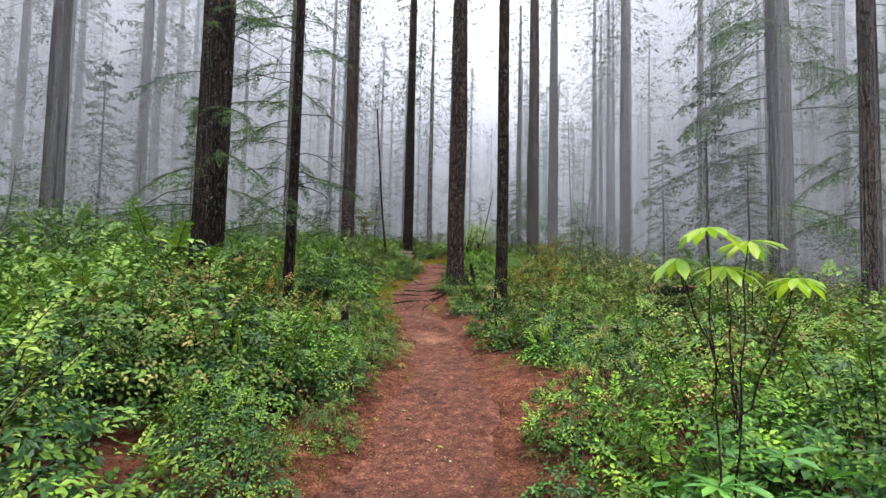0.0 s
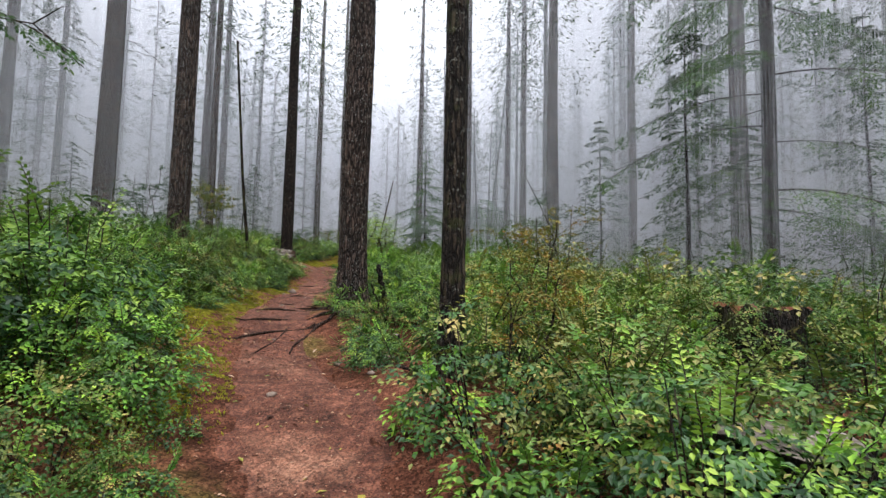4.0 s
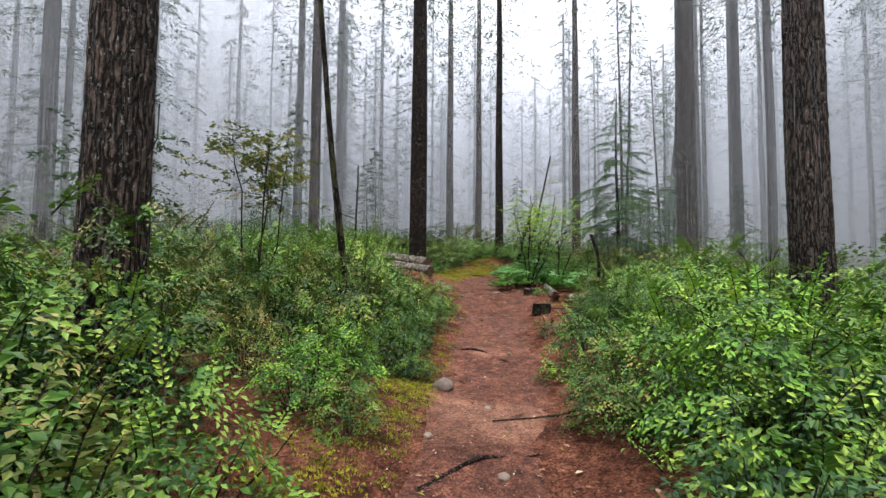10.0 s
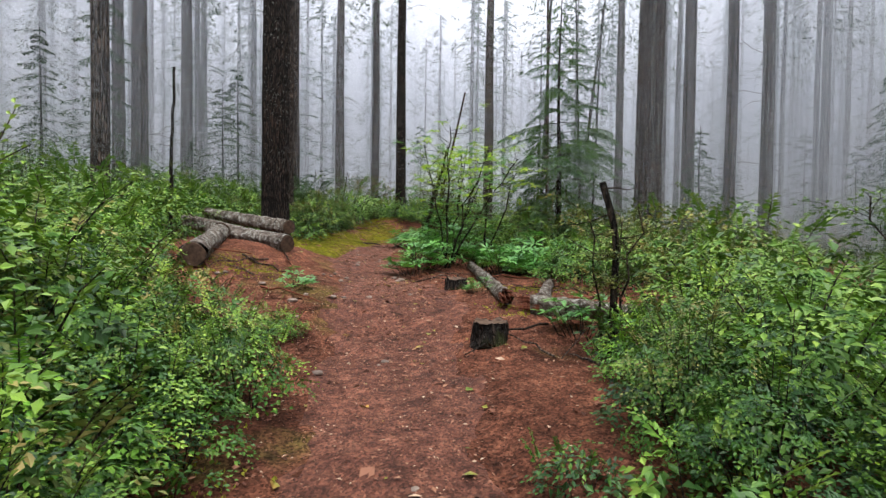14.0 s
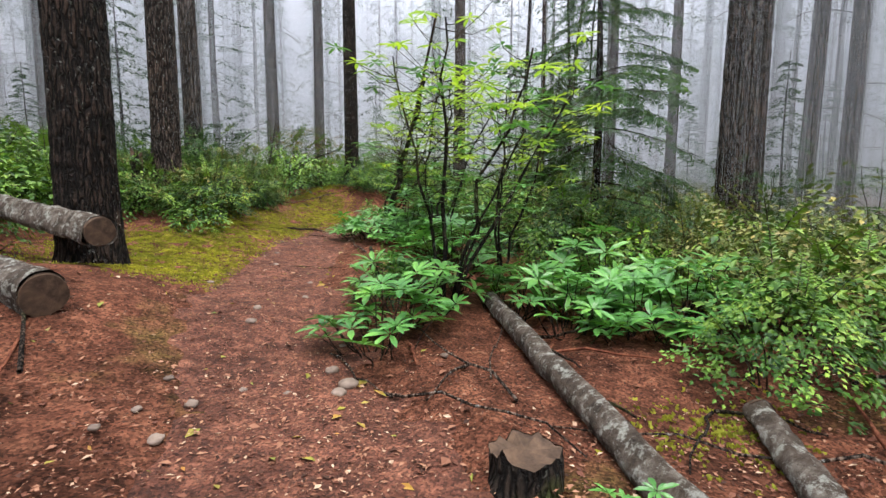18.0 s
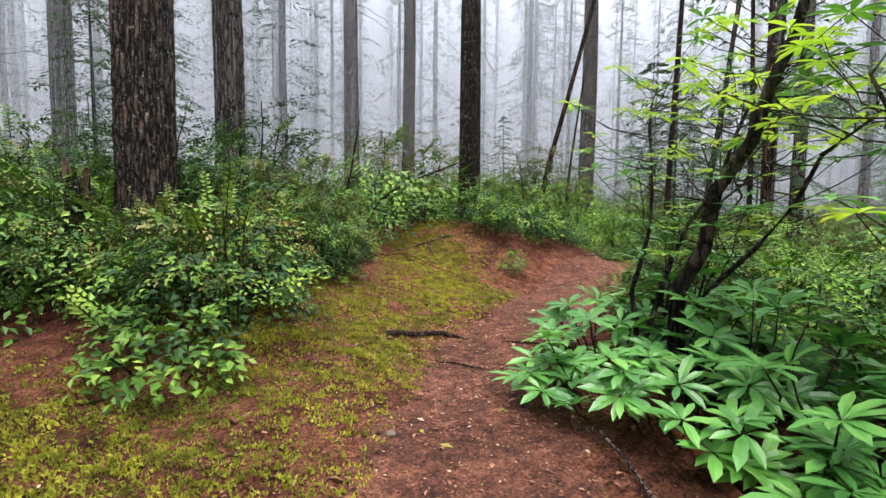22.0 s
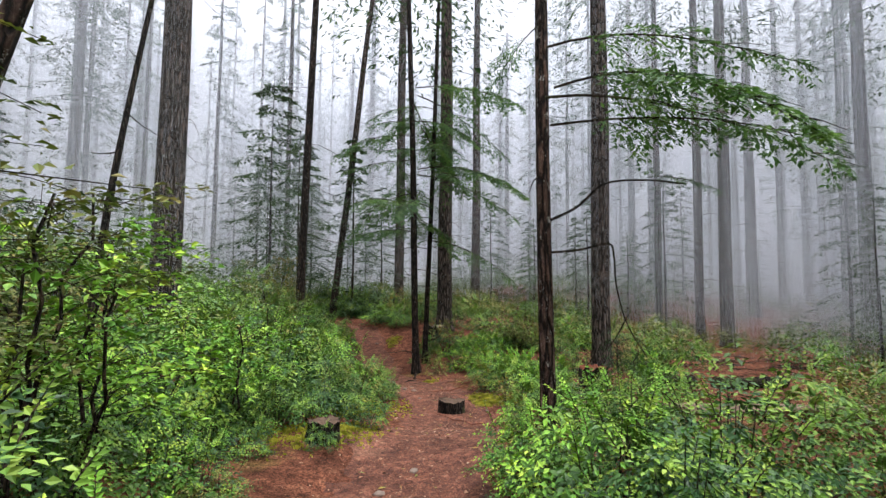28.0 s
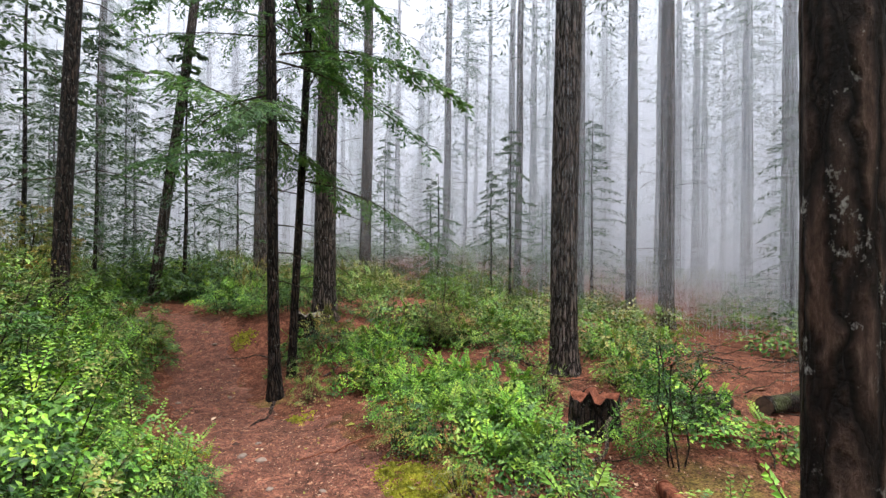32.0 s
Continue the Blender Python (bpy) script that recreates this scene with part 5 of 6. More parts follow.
for cx, cy, rx, ry, n in ((12.7, 43.3, 0.7, 0.9, 15), (12.6, 42.1, 0.6, 0.6, 9), (10.9, 41.0, 0.55, 0.35, 9), (11.5, 41.6, 0.5, 0.4, 5), (14.6, 44.6, 1.3, 0.8, 14), (16.3, 43.0, 1.5, 1.0, 14), (13.6, 39.9, 0.8, 0.5, 7), (11.9, 39.3, 0.4, 0.4, 4), (17.0, 40.6, 1.6, 1.0, 12)):
    for k in range(n):
        put("salal", cx + g_t.normal(0, rx * 0.6), cy + g_t.normal(0, ry * 0.6), g_t.uniform(0.7, 1.05), which=(0, 2, 0)[k % 3], lean=float(g_t.uniform(-8, 8)))
sapling(11.1, 39.6, 1.15, 0.5, LEAF_DARK, "spindly dark evergreen bush with tiny leaves", 98, 0.026, 4, 0.008)
sapling(14.7, 43.6, 1.0, 0.6, LEAF_DULL, "low tangled olive bush with bare twigs", 99, 0.03, 5, 0.009)

for x, y, k in ((-3.7, 33.95, 0.85), (-3.0, 34.0, 0.8), (-2.3, 33.95, 0.75), (-1.65, 34.35, 0.7), (-1.0, 35.4, 0.65)):
    put("tall", x, y, k, which=1)

# turning bushes at the first large tree, on the upper bank and along the last bend
for k, (x, y, z) in enumerate(((-2.3, 6.1, 0.9), (-2.7, 5.5, 0.9), (-3.3, 6.3, 1.0), (-1.9, 6.9, 0.8), (-4.2, 6.6, 1.1), (2.0, 11.4, 1.0), (2.6, 10.2, 1.1), (1.8, 10.9, 0.9), (-1.5, 34.6, 0.9), (-2.2, 34.3, 1.0), (-0.9, 36.9, 0.9), (3.4, 35.4, 0.8), (9.0, 46.2, 1.2), (10.3, 47.4, 1.2))):
    put("olive", x, y, z, which=1)

# low growth round the clearing
for k, (x, y, s) in enumerate(((-1.9, 23.8, 0.8), (-2.5, 24.0, 0.9), (-1.3, 23.9, 0.5), (-2.8, 23.5, 1.0), (-2.2, 23.0, 0.9), (-1.45, 23.5, 0.55), (-3.2, 24.4, 0.8), (2.1, 22.6, 1.2), (2.6, 23.0, 1.1), (1.55, 22.3, 0.7), (1.95, 22.9, 0.8), (1.6, 21.9, 0.8))):
    put("huckleberry", x, y, s)

# moss: low cushions of tiny tufts in patches along the trail
g_m = np.random.default_rng(15)
tufts = []
mx, my = [], []
for cx, cy, rx, ry, n in ((-1.15, 4.5, 0.4, 1.4, 500), (-1.25, 10.6, 0.45, 1.6, 1800), (-1.8, 13.4, 0.6, 1.7, 3600), (-1.65, 16.0, 0.5, 1.3, 2400), (-1.35, 18.6, 0.35, 1.3, 1500), (-1.15, 20.6, 0.3, 1.0, 500),
                          (-1.4, 30.0, 1.2, 0.9, 4200), (-1.9, 31.7, 1.5, 1.4, 8500), (-1.0, 33.8, 1.0, 1.1, 5000), (-0.4, 35.0, 1.0, 0.6, 1800), (0.4, 35.9, 0.8, 0.7, 2200), (0.3, 37.4, 0.8, 1.2, 4200), (0.5, 38.8, 0.6, 0.5, 1000), (1.3, 24.6, 0.3, 0.3, 100),
                          (6.3, 41.3, 0.9, 0.5, 1200), (8.0, 42.6, 0.9, 0.5, 1200), (11.1, 43.9, 0.35, 0.25, 700), (9.1, 43.9, 0.7, 0.3, 2200), (10.1, 41.7, 0.3, 0.6, 1500), (8.2, 43.2, 0.5, 0.25, 900), (13.3, 46.9, 0.3, 0.2, 300), (10.0, 46.5, 0.6, 0.5, 600), (-2.1, 26.2, 0.7, 0.6, 400), (2.0, 26.0, 0.5, 0.4, 250)):
    r = np.sqrt(g_m.random(n)) * (1 + 0.25 * g_m.normal(0, 1, n))
    a = g_m.uniform(0, 6.28, n)
    mx.append(cx + rx * r * np.cos(a))
    my.append(cy + ry * r * np.sin(a))
mx, my = np.concatenate(mx), np.concatenate(my)
ok = (g_m.random(len(mx)) < np.clip(0.85 + 0.7 * smooth_noise(mx, my, 4, 41) + 0.8 * smooth_noise(mx, my, 15, 42), 0.06, 1)) & (off_trail(mx, my) > 0.5)
mx, my = mx[ok], my[ok]
mz = height(mx, my)
n = len(mx)
at = np.repeat(np.stack([mx, my, mz], 1), 4, 0) + g_m.normal(0, 0.012, (4 * n, 3)) * [1, 1, 0.3]
way = np.stack([g_m.normal(0, 0.7, 4 * n), g_m.normal(0, 0.7, 4 * n), np.ones(4 * n)], 1)
sz = g_m.uniform(0.013, 0.032, 4 * n)
tagged(new("moss", mesh_of("moss", *leaves(at, way, np.tile([1.0, 0.3, 0], (4 * n, 1)), sz, sz * 0.9), MOSS)), "bright yellow-green moss cushions along the path", "moss", kind="stuff")

# bark chips, needles and leaf bits on path and bare ground
def litter(name, n, near, size, material, label, seed, spots=()):
    g = np.random.default_rng(seed)
    k = g.integers(0, 400, n)
    x, y = LINE[k, 0] + g.normal(0, near, n), LINE[k, 1] + g.normal(0, 0.3, n)
    for cx, cy, r, m in spots:
        x, y = np.append(x, cx + g.normal(0, r, m)), np.append(y, cy + g.normal(0, r, m))
    d = off_trail(x, y)
    z = height(x, y) + np.where(d < 0.55, 0.026, 0.012)
    m = len(x)
    way = np.stack([g.normal(0, 1, m), g.normal(0, 1, m), g.normal(0, 0.12, m)], 1)
    up = np.tile([0, 0, 1.0], (m, 1)) + g.normal(0, 0.25, (m, 3))
    L = size * g.lognormal(0, 0.45, m)
    tagged(new(name, mesh_of(name, *leaves(np.stack([x, y, z], 1), way, up, L, L * g.uniform(0.2, 0.7, m), 0.12), material)), label, "litter", kind="stuff")


litter("bark_litter", 60000, 0.42, 0.015, CHIP, "small bark chips and needles scattered on the earth", 51, ((-1.2, 25, 1.5, 7000), (2.2, 24.8, 1.3, 5000), (11, 41, 1.6, 4000), (14, 38.5, 2.6, 5000), (-0.4, 34, 1.1, 2500), (0.6, 38.2, 0.8, 1500)))
litter("duff_litter", 18000, 1.1, 0.024, CHIP, "twigs, bark flakes and cone scales on the forest floor", 53, ((-1.4, 25.2, 1.4, 8000), (2.3, 24.9, 1.3, 6000), (-0.2, 35, 1.2, 5000), (0.3, 37.5, 0.9, 3000), (11, 40.8, 1.7, 8000), (14.5, 37.8, 2.8, 9000), (-1.2, 12.3, 0.8, 2500), (-1.5, 30.5, 1.2, 3000)))
litter("fallen_leaves", 500, 0.7, 0.055, LEAF_AUTUMN, "few fallen yellow and brown leaves on the path", 52, ((-1, 25, 1.5, 60), (11, 41, 2, 60)))

# ---- logs, stumps, stones, roots ----
def log(a, b, r, label, end=CUT, bark=LOG, broken=False, seed=1):
    """A fallen log from a to b on the plan, half sunk, with its cut or broken ends as parts."""
    (ax, ay, az), (bx, by, bz) = a, b
    root = thing("fallen_log", label, "log", pose(ax, ay, az))
    p = bent((0, 0, 0), (bx - ax, by - ay, bz - az), 0.01, 24, 0.006, np.random.default_rng(seed))
    v, f = tube(p, np.full(24, r) * np.linspace(1, 0.86, 24), 28, 0.14, ridges=11, seed=seed)
    part("bark", mesh_of("bark", v, f, bark, True), root)
    way = p[-1] / np.linalg.norm(p[-1])
    for name, c, s in (("cut_end", p[0], -1), ("cut_end", p[-1], 1)):
        if broken and s < 0:
            g = np.random.default_rng(seed)
            n = 26
            t = np.cross(way, [0, 0, 1.0])
            t /= np.linalg.norm(t)
            ang, rr = g.uniform(0, 6.28, n), r * 0.85 * np.sqrt(g.random(n))
            at = c + t * (rr * np.cos(ang))[:, None] + np.array([0, 0, 1.0]) * (rr * np.sin(ang))[:, None] + way * 0.1
            tips = [tube([q, q - way * g.uniform(0.12, 0.3) + g.normal(0, 0.015, 3)], [r * 0.22, r * 0.04], 5) for q in at]
            part("splintered_end", mesh_of("splintered_end", *joined(tips), ROT), root, "splintered rotten red end")
        else:
            e, fe = tube([c - way * 0.02 * s, c + way * 0.004 * s, c + way * 0.008 * s], [r * 0.95, r * 0.93, r * 0.4], 24, 0.04, cap=True, seed=seed)
            part(name, mesh_of(name, e, fe, end), root)


def on(x, y, up=0.0):
    return (x, y, gz(x, y) + up)


log(on(1.27, 24.7, 0.12), on(1.75, 28.5, 0.1), 0.09, "long grey fallen log beside the path", broken=True, seed=3)
log(on(1.5, 24.5, 0.1), on(3.5, 23.7, 0.09), 0.11, "grey log with a splintered rotten red end", broken=True, seed=4)
log(on(1.8, 24.95, 0.08), on(2.35, 26.0, 0.08), 0.08, "short grey fallen log", seed=5)
log((-1.75, 28.95, 3.0), (-3.7, 30.7, 3.3), 0.14, "grey cut log with dark sawn end", seed=6)
log((-1.6, 27.6, 2.70), (-3.7, 29.4, 3.1), 0.15, "grey mossy cut log with dark sawn end", seed=7)
log(on(-2.55, 25.9, 0.16), on(-2.8, 28.2, 0.15), 0.16, "thick fallen log with sawn end among duff", seed=8)
log(on(10.0, 39.2, 0.14), on(13.0, 36.4, 0.12), 0.085, "long weathered bare pole lying over the slash", PEELED, PEELED, seed=9)
log(on(9.3, 39.2, 0.06), on(10.6, 39.7, 0.06), 0.07, "red rotten piece of log", ROT, ROT, seed=10)
log(on(13.2, 38.6, 0.1), on(14.6, 37.6, 0.1), 0.11, "dark short log in the slash", CUT, SNAG, seed=11)
log(on(-4.6, 31.5, 0.15), on(-6.5, 33.6, 0.15), 0.12, "pale fallen log on the slope", PEELED, PEELED, seed=12)
log(on(-1.75, 5.3, 0.08), on(-2.9, 7.0, 0.12), 0.09, "dark rotting log among bushes", ROT, SNAG, seed=13)
log(on(-0.6, 37.1, 0.1), on(-2.4, 37.2, 0.14), 0.06, "thin red-brown fallen stem", DEAD, ROT, seed=14)
log(on(1.15, 32.4, 0.04), on(0.9, 30.2, 0.03), 0.032, "bare red-brown fallen stem beside the path", CUT, ROT, seed=15)
log(on(0.92, 31.4, 0.03), on(0.72, 29.7, 0.02), 0.022, "thin dark fallen stem beside the path", DEAD, SNAG, seed=18)
log(on(1.2, 13.6, 0.05), on(1.9, 12.9, 0.06), 0.06, "broken red piece of wood", ROT, ROT, seed=16)


def stump(x, y, r, tall, label, bark=SNAG, top=STUMP_TOP, flare=0.25, ragged=0.012, seed=1):
    g = np.random.default_rng(seed)
    z = gz(x, y)
    root = thing("stump", label, "stump", pose(x, y, z - 0.08))
    hz = np.array([0, 0.05, 0.12, 0.25, 0.45, 0.7, 0.9, 1.0]) * (tall + 0.08)
    v, f = tube(np.stack([0 * hz, 0 * hz, hz], 1), r * (1 + flare * np.exp(-hz / 0.1)), 30, 0.08, ridges=12, seed=seed)
    v[-30:, 2] += g.normal(0, ragged, 30)
    part("bark", mesh_of("bark", v, f, bark, True), root)
    rim = v[-30:]
    inner = rim * [0.55, 0.55, 1] + [0, 0, -0.012]
    c = np.array([[0, 0, rim[:, 2].mean() - 0.006]])
    k = np.arange(30)
    nx = (k + 1) % 30
    tv2 = np.concatenate([rim - [0, 0, 0.004], inner, c])
    part("top", mesh_of("top", tv2, [np.stack([k, nx, nx + 30, k + 30], 1), np.stack([k + 30, nx + 30, np.full(30, 60)], 1)], top, True), root)


stump(2.55, 7.75, 0.37, 0.42, "broad weathered stump with grey top among bushes", BARK_RED, seed=1)
stump(0.8, 23.72, 0.16, 0.17, "small dark cut stump at the path edge", SNAG, CUT, seed=2)
stump(0.88, 25.8, 0.14, 0.13, "small dark cut stump beside a log", SNAG, CUT, seed=3)
stump(3.3, 36.7, 0.13, 0.2, "small blackened stump at the path edge", seed=4)
stump(6.05, 41.0, 0.15, 0.22, "cut stump with dark top beside the path", SNAG, CUT, seed=5)
stump(9.25, 41.75, 0.2, 0.2, "low dark stump beside the path", SNAG, CUT, seed=6)
stump(11.75, 40.35, 0.25, 0.42, "reddish broken stump of rotten wood", BARK_RED, ROT, seed=7, ragged=0.06)
stump(14.1, 46.05, 0.26, 0.35, "large old stump with dark roots", BARK_RED, seed=8, ragged=0.05)
stump(7.7, 44.3, 0.2, 0.35, "old dark stump under bushes", seed=9)
stump(0.9, 12.5, 0.1, 0.12, "small sawn stump at the path edge", BARK_RED, STUMP_TOP, seed=10)
stump(4.6, 9.9, 0.45, 0.75, "large rotten dark stump under a bush", SNAG, ROT, seed=11, ragged=0.04)
for x, y, k in ((4.35, 9.75, 0.8), (4.9, 9.7, 0.75), (4.6, 10.3, 1.0), (4.1, 10.3, 0.9), (5.2, 10.2, 1.0)):
    put("tall", x, y, k)
stump(-2.0, 5.6, 0.06, 0.45, "narrow dark broken stump", SNAG, CUT, seed=12, ragged=0.06)
stump(-1.55, 7.9, 0.06, 0.6, "thin dark broken stump in the bushes", SNAG, CUT, seed=13, ragged=0.05)
stump(-4.2, 19.0, 0.09, 0.9, "thin dark broken stump in the bushes", SNAG, CUT, seed=14, ragged=0.07)
stump(-1.55, 39.5, 0.33, 0.45, "broad black stump among bushes", SNAG, CUT, seed=16)
stump(-3.05, 34.45, 0.10, 0.9, "jagged dark broken stump against a trunk", SNAG, CUT, seed=15, ragged=0.12)


def stick(x, y, a, L, r, seed, mat=DEAD, label="bare dead stick on the ground"):
    g = np.random.default_rng(seed)
    p = bent((0, 0, 0), (L * math.cos(a), L * math.sin(a), 0), -0.03 * L, 7, 0.018 * L, g)
    p[:, 2] = np.abs(p[:, 2]) + height(x + p[:, 0], y + p[:, 1]) - gz(x, y)
    pieces = tube(p, np.linspace(r, r * 0.4, 7), 5)
    ob = new("stick", mesh_of("stick", *pieces, mat, True))
    ob.matrix_world = pose(x, y, gz(x, y) + r + 0.01)
    tagged(ob, label, "stick", "dead sticks")


def snag(x, y, line, r, label, bark=SNAG, twigs=6, seed=1, thin=0.5):
    """A dead standing or leaning stem given by points above its foot."""
    g = np.random.default_rng(seed)
    root = thing("snag", label, "dead tree", pose(x, y, gz(x, y) - 0.1))
    p = spline(line, 26) if len(line) > 2 else bent(*line, 0, 26, 0.012, g)
    part("stem", mesh_of("stem", *tube(p, np.linspace(r, r * thin, 26), 12, 0.08, cap=True, seed=seed), bark, True), root)
    for k in range(twigs):
        q = p[int(g.integers(8, 25))]
        a, L = g.uniform(0, 6.28), g.uniform(0.15, 0.5)
        e = q + [L * math.cos(a), L * math.sin(a), L * g.uniform(-0.3, 0.5)]
        part("twig", mesh_of("twig", *tube(bent(q, e, 0.03, 4, 0.01, g), [0.008, 0.006, 0.004, 0.002], 4), TWIG), root)


snag(-2.42, 20.85, ((0, 0, 0), (-0.03, -0.1, 1.2), (-0.2, -0.32, 3.0), (-0.45, -0.8, 7.0)), 0.06, "thin crooked leaning dead trunk with moss", BARK_MOSS, 5, 1)
snag(1.0, 13.9, ((0, 0, 0), (-0.2, 0.05, 0.95)), 0.05, "broken leaning snag with reddish rotten foot", SNAG, 2, 2, 0.8)
snag(0.95, 13.2, ((0, 0, 0), (-0.3, 0.25, 0.8)), 0.022, "thin broken stick leaning by a trunk", SNAG, 1, 3)
snag(1.7, 23.05, ((0, 0, 0), (0.02, 0, 0.7), (0.03, 0.02, 1.2), (-0.10, 0.02, 1.65)), 0.032, "mossy broken snag with side shoots", BARK_MOSS, 9, 4, 0.9)
snag(-4.2, 29.9, ((0, 0, 0), (0.05, 0.1, 3.6)), 0.045, "dark bare broken snag", SNAG, 3, 5, 0.5)
snag(4.2, 41.9, ((0, 0, 0), (0.2, 0.1, 2.2), (0.55, 0.2, 4.6)), 0.04, "thin broken snag leaning with bent tip", SNAG, 3, 6, 0.5)
snag(2.95, 40.5, ((0, 0, 0), (0.25, -0.29, 1.6), (0.6, -0.66, 3.4), (1.05, -1.1, 5.8)), 0.06, "grey lichened trunk leaning over the bushes", BARK_LICHEN, 4, 8, 0.6)
snag(-0.9, 38.6, ((0, 0, 0), (0.6, -0.2, 0.9), (1.9, -0.4, 1.5)), 0.028, "bare arching dead limb", SNAG, 8, 9, 0.4)
snag(-1.3, 39.0, ((0, 0, 0), (0.3, -0.2, 1.1), (0.5, -0.3, 2.2)), 0.028, "bare forked dead stem", SNAG, 9, 10, 0.4)
snag(5.0, 15.3, ((0, 0, 0), (-0.3, 0, 1.6), (-0.9, 0.1, 2.9)), 0.02, "thin bent bare stem", SNAG, 6, 11, 0.4)

snag(11.9, 40.0, ((0, 0, 0.45), (-0.4, 0.2, 0.3), (-0.93, 0.22, 0.14), (-1.5, 0.85, 0.13)), 0.022, "crooked pale lichened branch leaning on a stump", DEAD, 5, 12, 0.6)
log(on(12.3, 39.45, 0.12), on(13.3, 39.0, 0.1), 0.12, "short dark log beside the slash", CUT, SNAG, seed=17)
for k in range(26):
    a = 2.6 + 0.25 * math.sin(k * 1.7)
    x, y = 17.4 + 1.5 * math.sin(k * 2.3), 37.9 + 0.8 * math.cos(k * 3.1)
    stick(x, y, a, 1.2 + 0.9 * abs(math.sin(k)), 0.012, 1300 + k, (DEAD, TWIG)[k % 2], "bare dead stick in a heap of slash")

# crooked bare limbs of the slender tree by the last bend
def limb(root, points, r, label, mossy=True):
    p = spline(points, 22)
    part("crooked_limb", mesh_of("crooked_limb", *tube(p, np.linspace(r, r * 0.35, 22), 7, 0.1), BARK_MOSS if mossy else TWIG, True), root, label)


zb = 4.44 - (gz(7.76, 39.33) - 0.12)
limb(tree_tb, ((-0.03, 0, zb), (0.14, -0.30, zb + 0.03), (0.25, -0.58, zb + 0.10), (0.30, -0.62, zb - 0.05), (0.30, -0.64, zb - 0.35), (0.38, -0.72, zb - 0.75), (0.46, -0.9, zb - 1.1)), 0.015, "crooked mossy limb hanging down at its end")
limb(tree_tb, ((0.25, -0.58, zb + 0.10), (0.22, -0.6, zb - 0.02), (0.2, -0.62, zb - 0.2)), 0.005, "thin hanging twig")
limb(tree_tb, ((0.42, -0.8, zb - 0.9), (0.52, -0.86, zb - 0.98), (0.6, -0.92, zb - 1.15)), 0.005, "thin hanging twig")
limb(tree_tb, ((0.36, -0.71, zb - 0.72), (0.28, -0.62, zb - 0.92), (0.15, -0.5, zb - 1.1)), 0.007, "thin hanging twig")
limb(tree_tb, ((-0.03, 0, zb + 0.34), (0.13, -0.28, zb + 0.5), (0.22, -0.55, zb + 0.74), (0.36, -0.95, zb + 0.76), (0.5, -1.3, zb + 0.7)), 0.018, "bare upswept limb with a few green tips")
limb(tree_tb, ((-0.03, 0, zb + 0.75), (-0.1, 0.1, zb + 0.82), (-0.14, 0.16, zb + 0.66)), 0.012, "short broken limb")
for k, (up, turn, far, style) in enumerate(((1.45, -1.6, 2.5, "wispy"), (1.7, -1.3, 2.8, "wispy"), (1.9, -1.8, 2.6, "full"), (2.3, -1.45, 2.4, "wispy"), (2.6, 1.2, 1.4, "wispy"))):
    bough(tree_tb, 0, 0, zb + up, turn, far, style, k, 6.0)
bough(tree_tb, 0.36, -0.95, zb + 0.78, -1.2, 0.7, "wispy", 1)


def stone(x, y, size, seed, flat=0.6, label="grey-brown stone lying on the path"):
    g = np.random.default_rng(seed)
    bm = bmesh.new()
    bmesh.ops.create_icosphere(bm, subdivisions=2, radius=size / 2)
    for v in bm.verts:
        v.co *= 1 + 0.35 * noise.noise(v.co * (3.0 / size) + Vector((seed, 0, 0)))
        v.co.z *= flat
        v.co.x *= 1.25
    me = bpy.data.meshes.new("stone")
    bm.to_mesh(me)
    bm.free()
    me.materials.append(STONE)
    for p in me.polygons:
        p.use_smooth = True
    ob = new("stone", me)
    ob.matrix_world = pose(x, y, gz(x, y) + 0.012 + size * flat * 0.2, 0, 0, seed * 57)
    tagged(ob, label, "stone", "stones on the path")


stone(-1.0, 19.2, 0.2, 1, 0.8, "rounded grey stone at the path edge")
stone(0.72, 11.4, 0.14, 2)
stone(0.24, 27.05, 0.12, 3, 0.6, "pale stone at the path edge")
stone(0.15, 27.3, 0.09, 4, 0.6, "pale stone at the path edge")
g_s = np.random.default_rng(8)
for k in range(50):
    q = LINE[int(g_s.integers(60, 360))]
    stone(float(q[0] + g_s.normal(0, 0.45)), float(q[1] + g_s.normal(0, 0.3)), float(g_s.uniform(0.035, 0.09)), 10 + k)
for k in range(18):
    stone(float(-0.6 + g_s.normal(0, 0.8)), float(25 + g_s.normal(0, 1.5)), float(g_s.uniform(0.04, 0.09)), 120 + k)


def tree_root(points, r, seed):
    """A bare root that humps over the path."""
    p = spline([(x, y, 0) for x, y in points], 22)
    z = height(p[:, 0], p[:, 1]) + 0.022 + r * 0.5 * np.sin(np.linspace(0, 3.1, 22) * 3 + seed) - r * 0.1 * np.linspace(0, 1, 22)
    x0, y0, z0 = p[0, 0], p[0, 1], z[0]
    p = np.stack([p[:, 0] - x0, p[:, 1] - y0, z - z0], 1)
    ob = new("tree_root", mesh_of("tree_root", *tube(p, r * 0.62 * np.linspace(1, 0.3, 22), 9, 0.25, cap=True, seed=seed), ROOT, True))
    ob.matrix_world = pose(x0, y0, z0)
    tagged(ob, "dark bare tree root crossing the worn path", "root", "roots across the path")


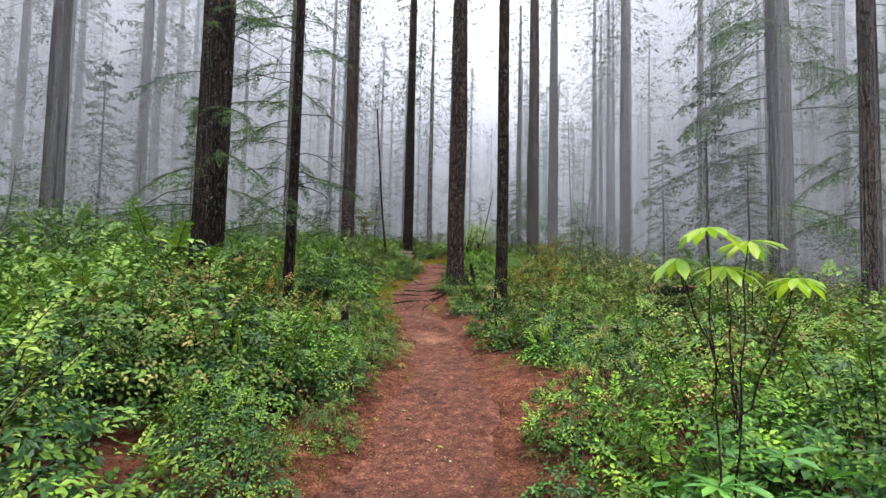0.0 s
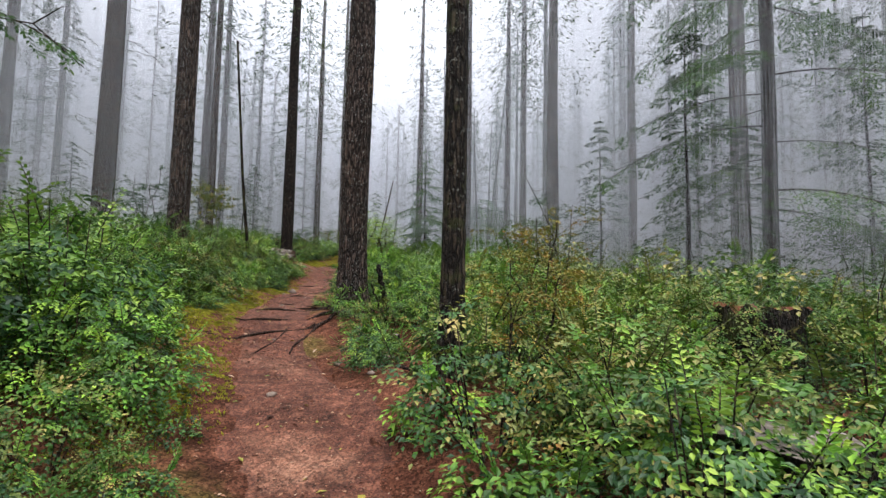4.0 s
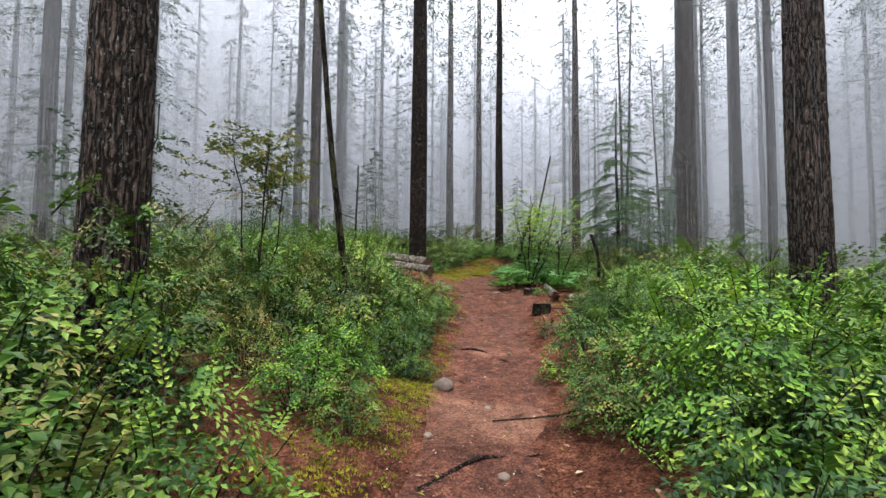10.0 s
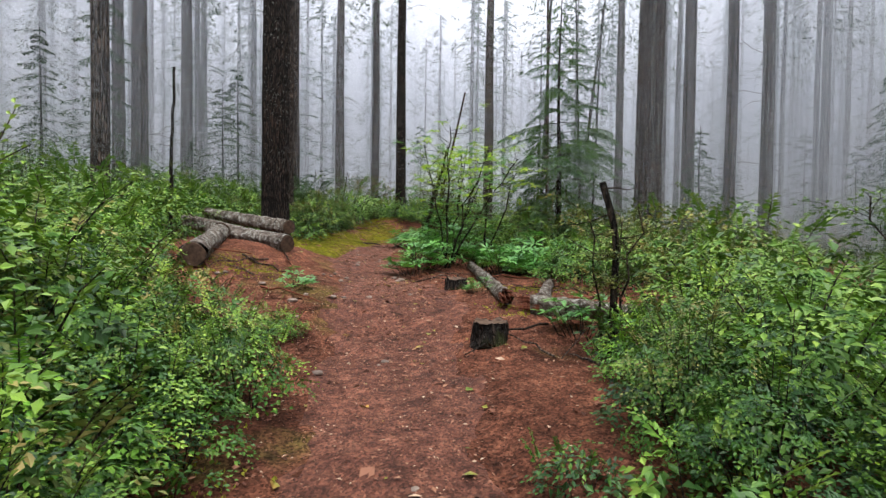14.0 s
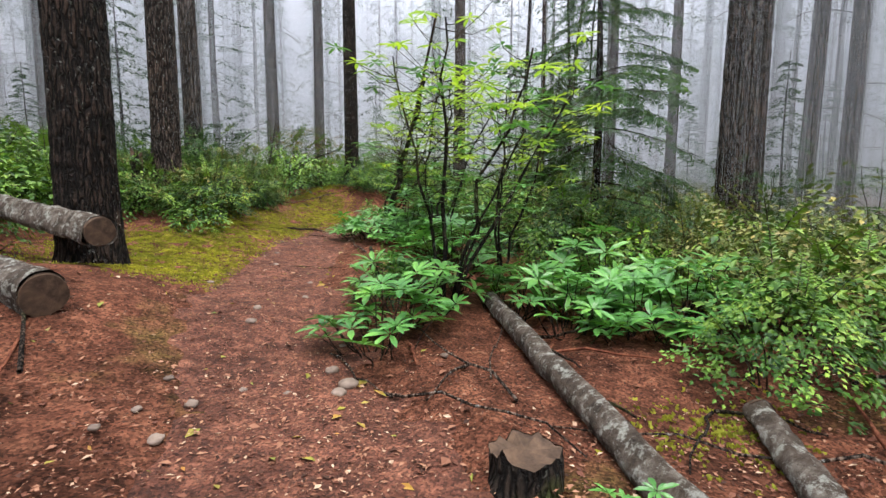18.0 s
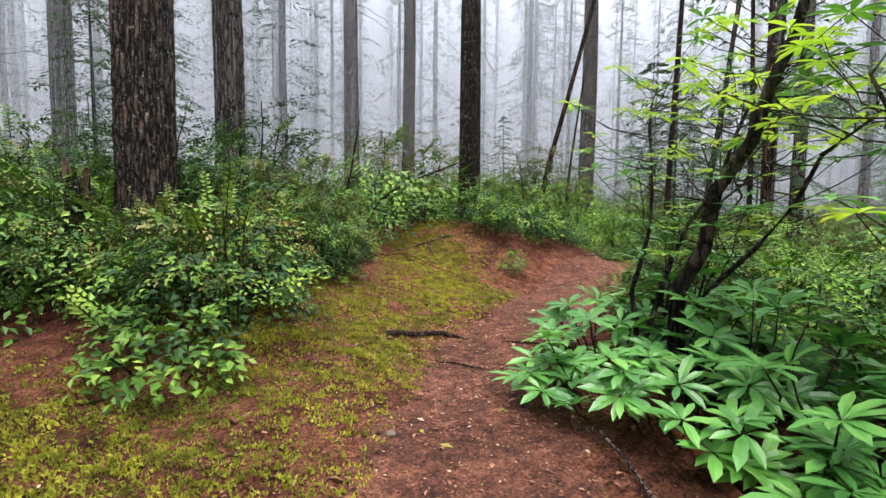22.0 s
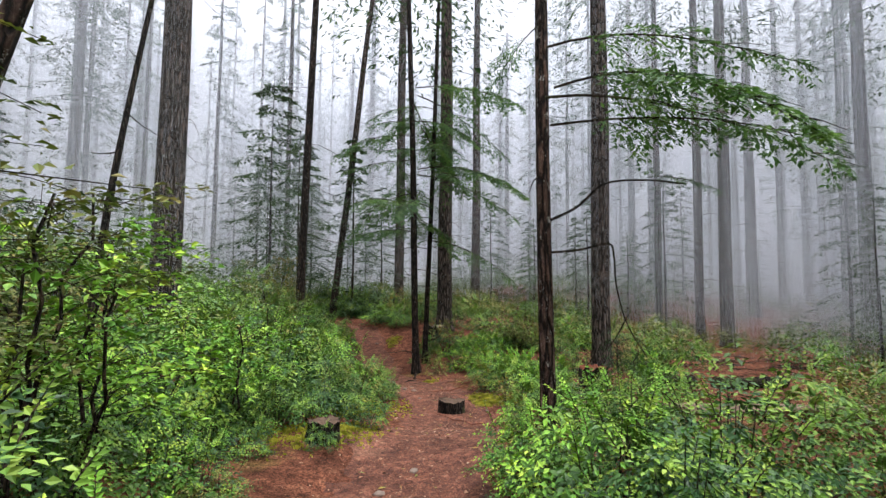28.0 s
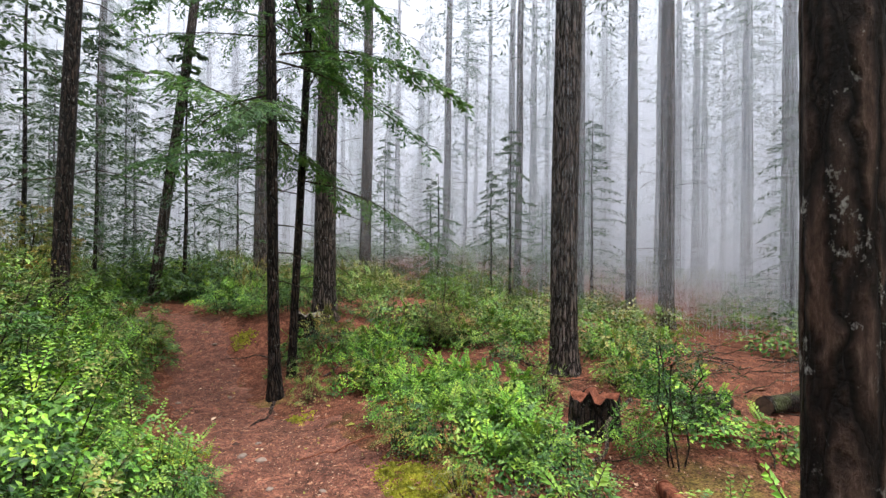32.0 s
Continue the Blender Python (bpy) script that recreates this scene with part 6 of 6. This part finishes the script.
for k, (pts, r) in enumerate((
        (((0.3, 13.9), (-0.1, 13.3), (-0.4, 12.6), (-0.48, 12.0)), 0.055), (((0.2, 14.0), (-0.3, 13.6), (-0.9, 13.35), (-1.5, 13.3)), 0.05),
        (((0.2, 14.2), (-0.4, 14.6), (-1.0, 14.7), (-1.5, 14.55)), 0.055), (((-0.2, 13.2), (-0.7, 12.9), (-1.2, 12.5), (-1.6, 12.4)), 0.04),
        (((0.1, 14.4), (-0.5, 15.1), (-1.1, 15.2)), 0.04), (((0.1, 14.6), (-0.4, 15.8), (-1.0, 16.1)), 0.035), (((0.5, 14.4), (0.1, 15.2), (-0.3, 16.2)), 0.035),
        (((0.8, 13.7), (0.7, 13.1), (0.95, 12.5)), 0.05), (((1.1, 10.3), (0.7, 10.7), (0.4, 10.6)), 0.035), (((-0.6, 13.0), (-0.8, 12.2), (-1.0, 11.7)), 0.025),
        (((-1.1, 16.9), (-0.7, 17.3), (-0.3, 17.4)), 0.03), (((-0.9, 20.9), (-0.5, 20.7), (-0.2, 20.3)), 0.03), (((-0.4, 34.2), (0.4, 34.3), (1.1, 33.9)), 0.035), (((0.9, 33.6), (0.4, 33.5), (0.0, 33.7)), 0.03),
        (((11.7, 44.6), (11.2, 44.3), (10.8, 44.2)), 0.04))):
    tree_root(pts, r, k)


g_s = np.random.default_rng(18)
for k in range(230):
    spot = ((2.2, 24.6, 1.6), (14.5, 37.8, 2.6), (12, 39.2, 1.6), (-2.4, 25.6, 1.2), (1.6, 26.5, 0.8), (3.6, 8.2, 1.0), (2.8, 16.5, 1.2), (-0.6, 38.4, 1.2), (13.2, 43, 2.0), (2.0, 19.0, 1.0))[k % 10]
    x, y = spot[0] + g_s.normal(0, spot[2]), spot[1] + g_s.normal(0, spot[2])
    if off_trail(x, y)[0] < 0.7:
        continue
    stick(float(x), float(y), float(g_s.uniform(0, 6.28)), float(g_s.uniform(0.35, 1.8)), float(g_s.uniform(0.006, 0.017)), 300 + k, (DEAD, TWIG, ROT)[k % 3])
stick(0.42, 26.9, -0.9, 1.3, 0.012, 901)
stick(0.15, 27.6, -1.2, 0.9, 0.01, 902)
stick(0.8, 31.0, 1.7, 1.4, 0.016, 903)
stick(-0.25, 30.7, -0.5, 0.7, 0.008, 904)


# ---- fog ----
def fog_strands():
    """Stand-in for fine fog: hair-thin white strands, upright and level, wider the farther they hang from the trail,
    thinning the view with distance as haze would.
    """
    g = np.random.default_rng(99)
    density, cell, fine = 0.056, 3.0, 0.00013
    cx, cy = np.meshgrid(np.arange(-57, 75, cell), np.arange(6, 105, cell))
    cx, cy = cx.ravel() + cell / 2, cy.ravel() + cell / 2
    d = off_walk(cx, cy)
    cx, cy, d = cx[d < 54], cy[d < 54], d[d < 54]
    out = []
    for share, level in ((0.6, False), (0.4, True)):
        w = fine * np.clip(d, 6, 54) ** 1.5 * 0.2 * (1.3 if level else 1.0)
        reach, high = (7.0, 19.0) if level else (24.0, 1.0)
        # haze put into the shape: strands stand denser away from the trail
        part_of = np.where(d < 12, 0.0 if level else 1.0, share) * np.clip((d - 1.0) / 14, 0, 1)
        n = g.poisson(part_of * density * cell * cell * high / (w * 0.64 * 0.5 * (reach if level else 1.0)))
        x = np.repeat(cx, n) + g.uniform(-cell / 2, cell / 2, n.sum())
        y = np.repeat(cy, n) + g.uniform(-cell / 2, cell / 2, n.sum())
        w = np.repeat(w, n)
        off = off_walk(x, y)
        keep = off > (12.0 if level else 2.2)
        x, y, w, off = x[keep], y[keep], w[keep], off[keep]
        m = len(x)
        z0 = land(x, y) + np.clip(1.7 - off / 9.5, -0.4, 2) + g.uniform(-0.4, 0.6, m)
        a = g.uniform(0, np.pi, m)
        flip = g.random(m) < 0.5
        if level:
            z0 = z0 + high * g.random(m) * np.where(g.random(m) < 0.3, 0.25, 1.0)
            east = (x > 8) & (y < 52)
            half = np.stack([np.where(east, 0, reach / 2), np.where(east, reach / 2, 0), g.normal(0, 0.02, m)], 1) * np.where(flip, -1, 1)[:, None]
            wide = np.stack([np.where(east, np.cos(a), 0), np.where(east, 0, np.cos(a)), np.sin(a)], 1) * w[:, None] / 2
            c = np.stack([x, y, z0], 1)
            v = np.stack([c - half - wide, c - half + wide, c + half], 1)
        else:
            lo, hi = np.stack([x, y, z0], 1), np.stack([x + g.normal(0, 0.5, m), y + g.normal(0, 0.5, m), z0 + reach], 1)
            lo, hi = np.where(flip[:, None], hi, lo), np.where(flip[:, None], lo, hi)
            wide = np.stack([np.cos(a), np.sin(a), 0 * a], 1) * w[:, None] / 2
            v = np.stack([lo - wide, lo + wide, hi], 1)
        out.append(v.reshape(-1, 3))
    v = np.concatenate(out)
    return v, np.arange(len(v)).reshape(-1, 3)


tagged(new("fog", mesh_of("fog", *fog_strands(), MIST)), "hair-thin pale strands standing in for fog between the trees", "fog", kind="stuff")
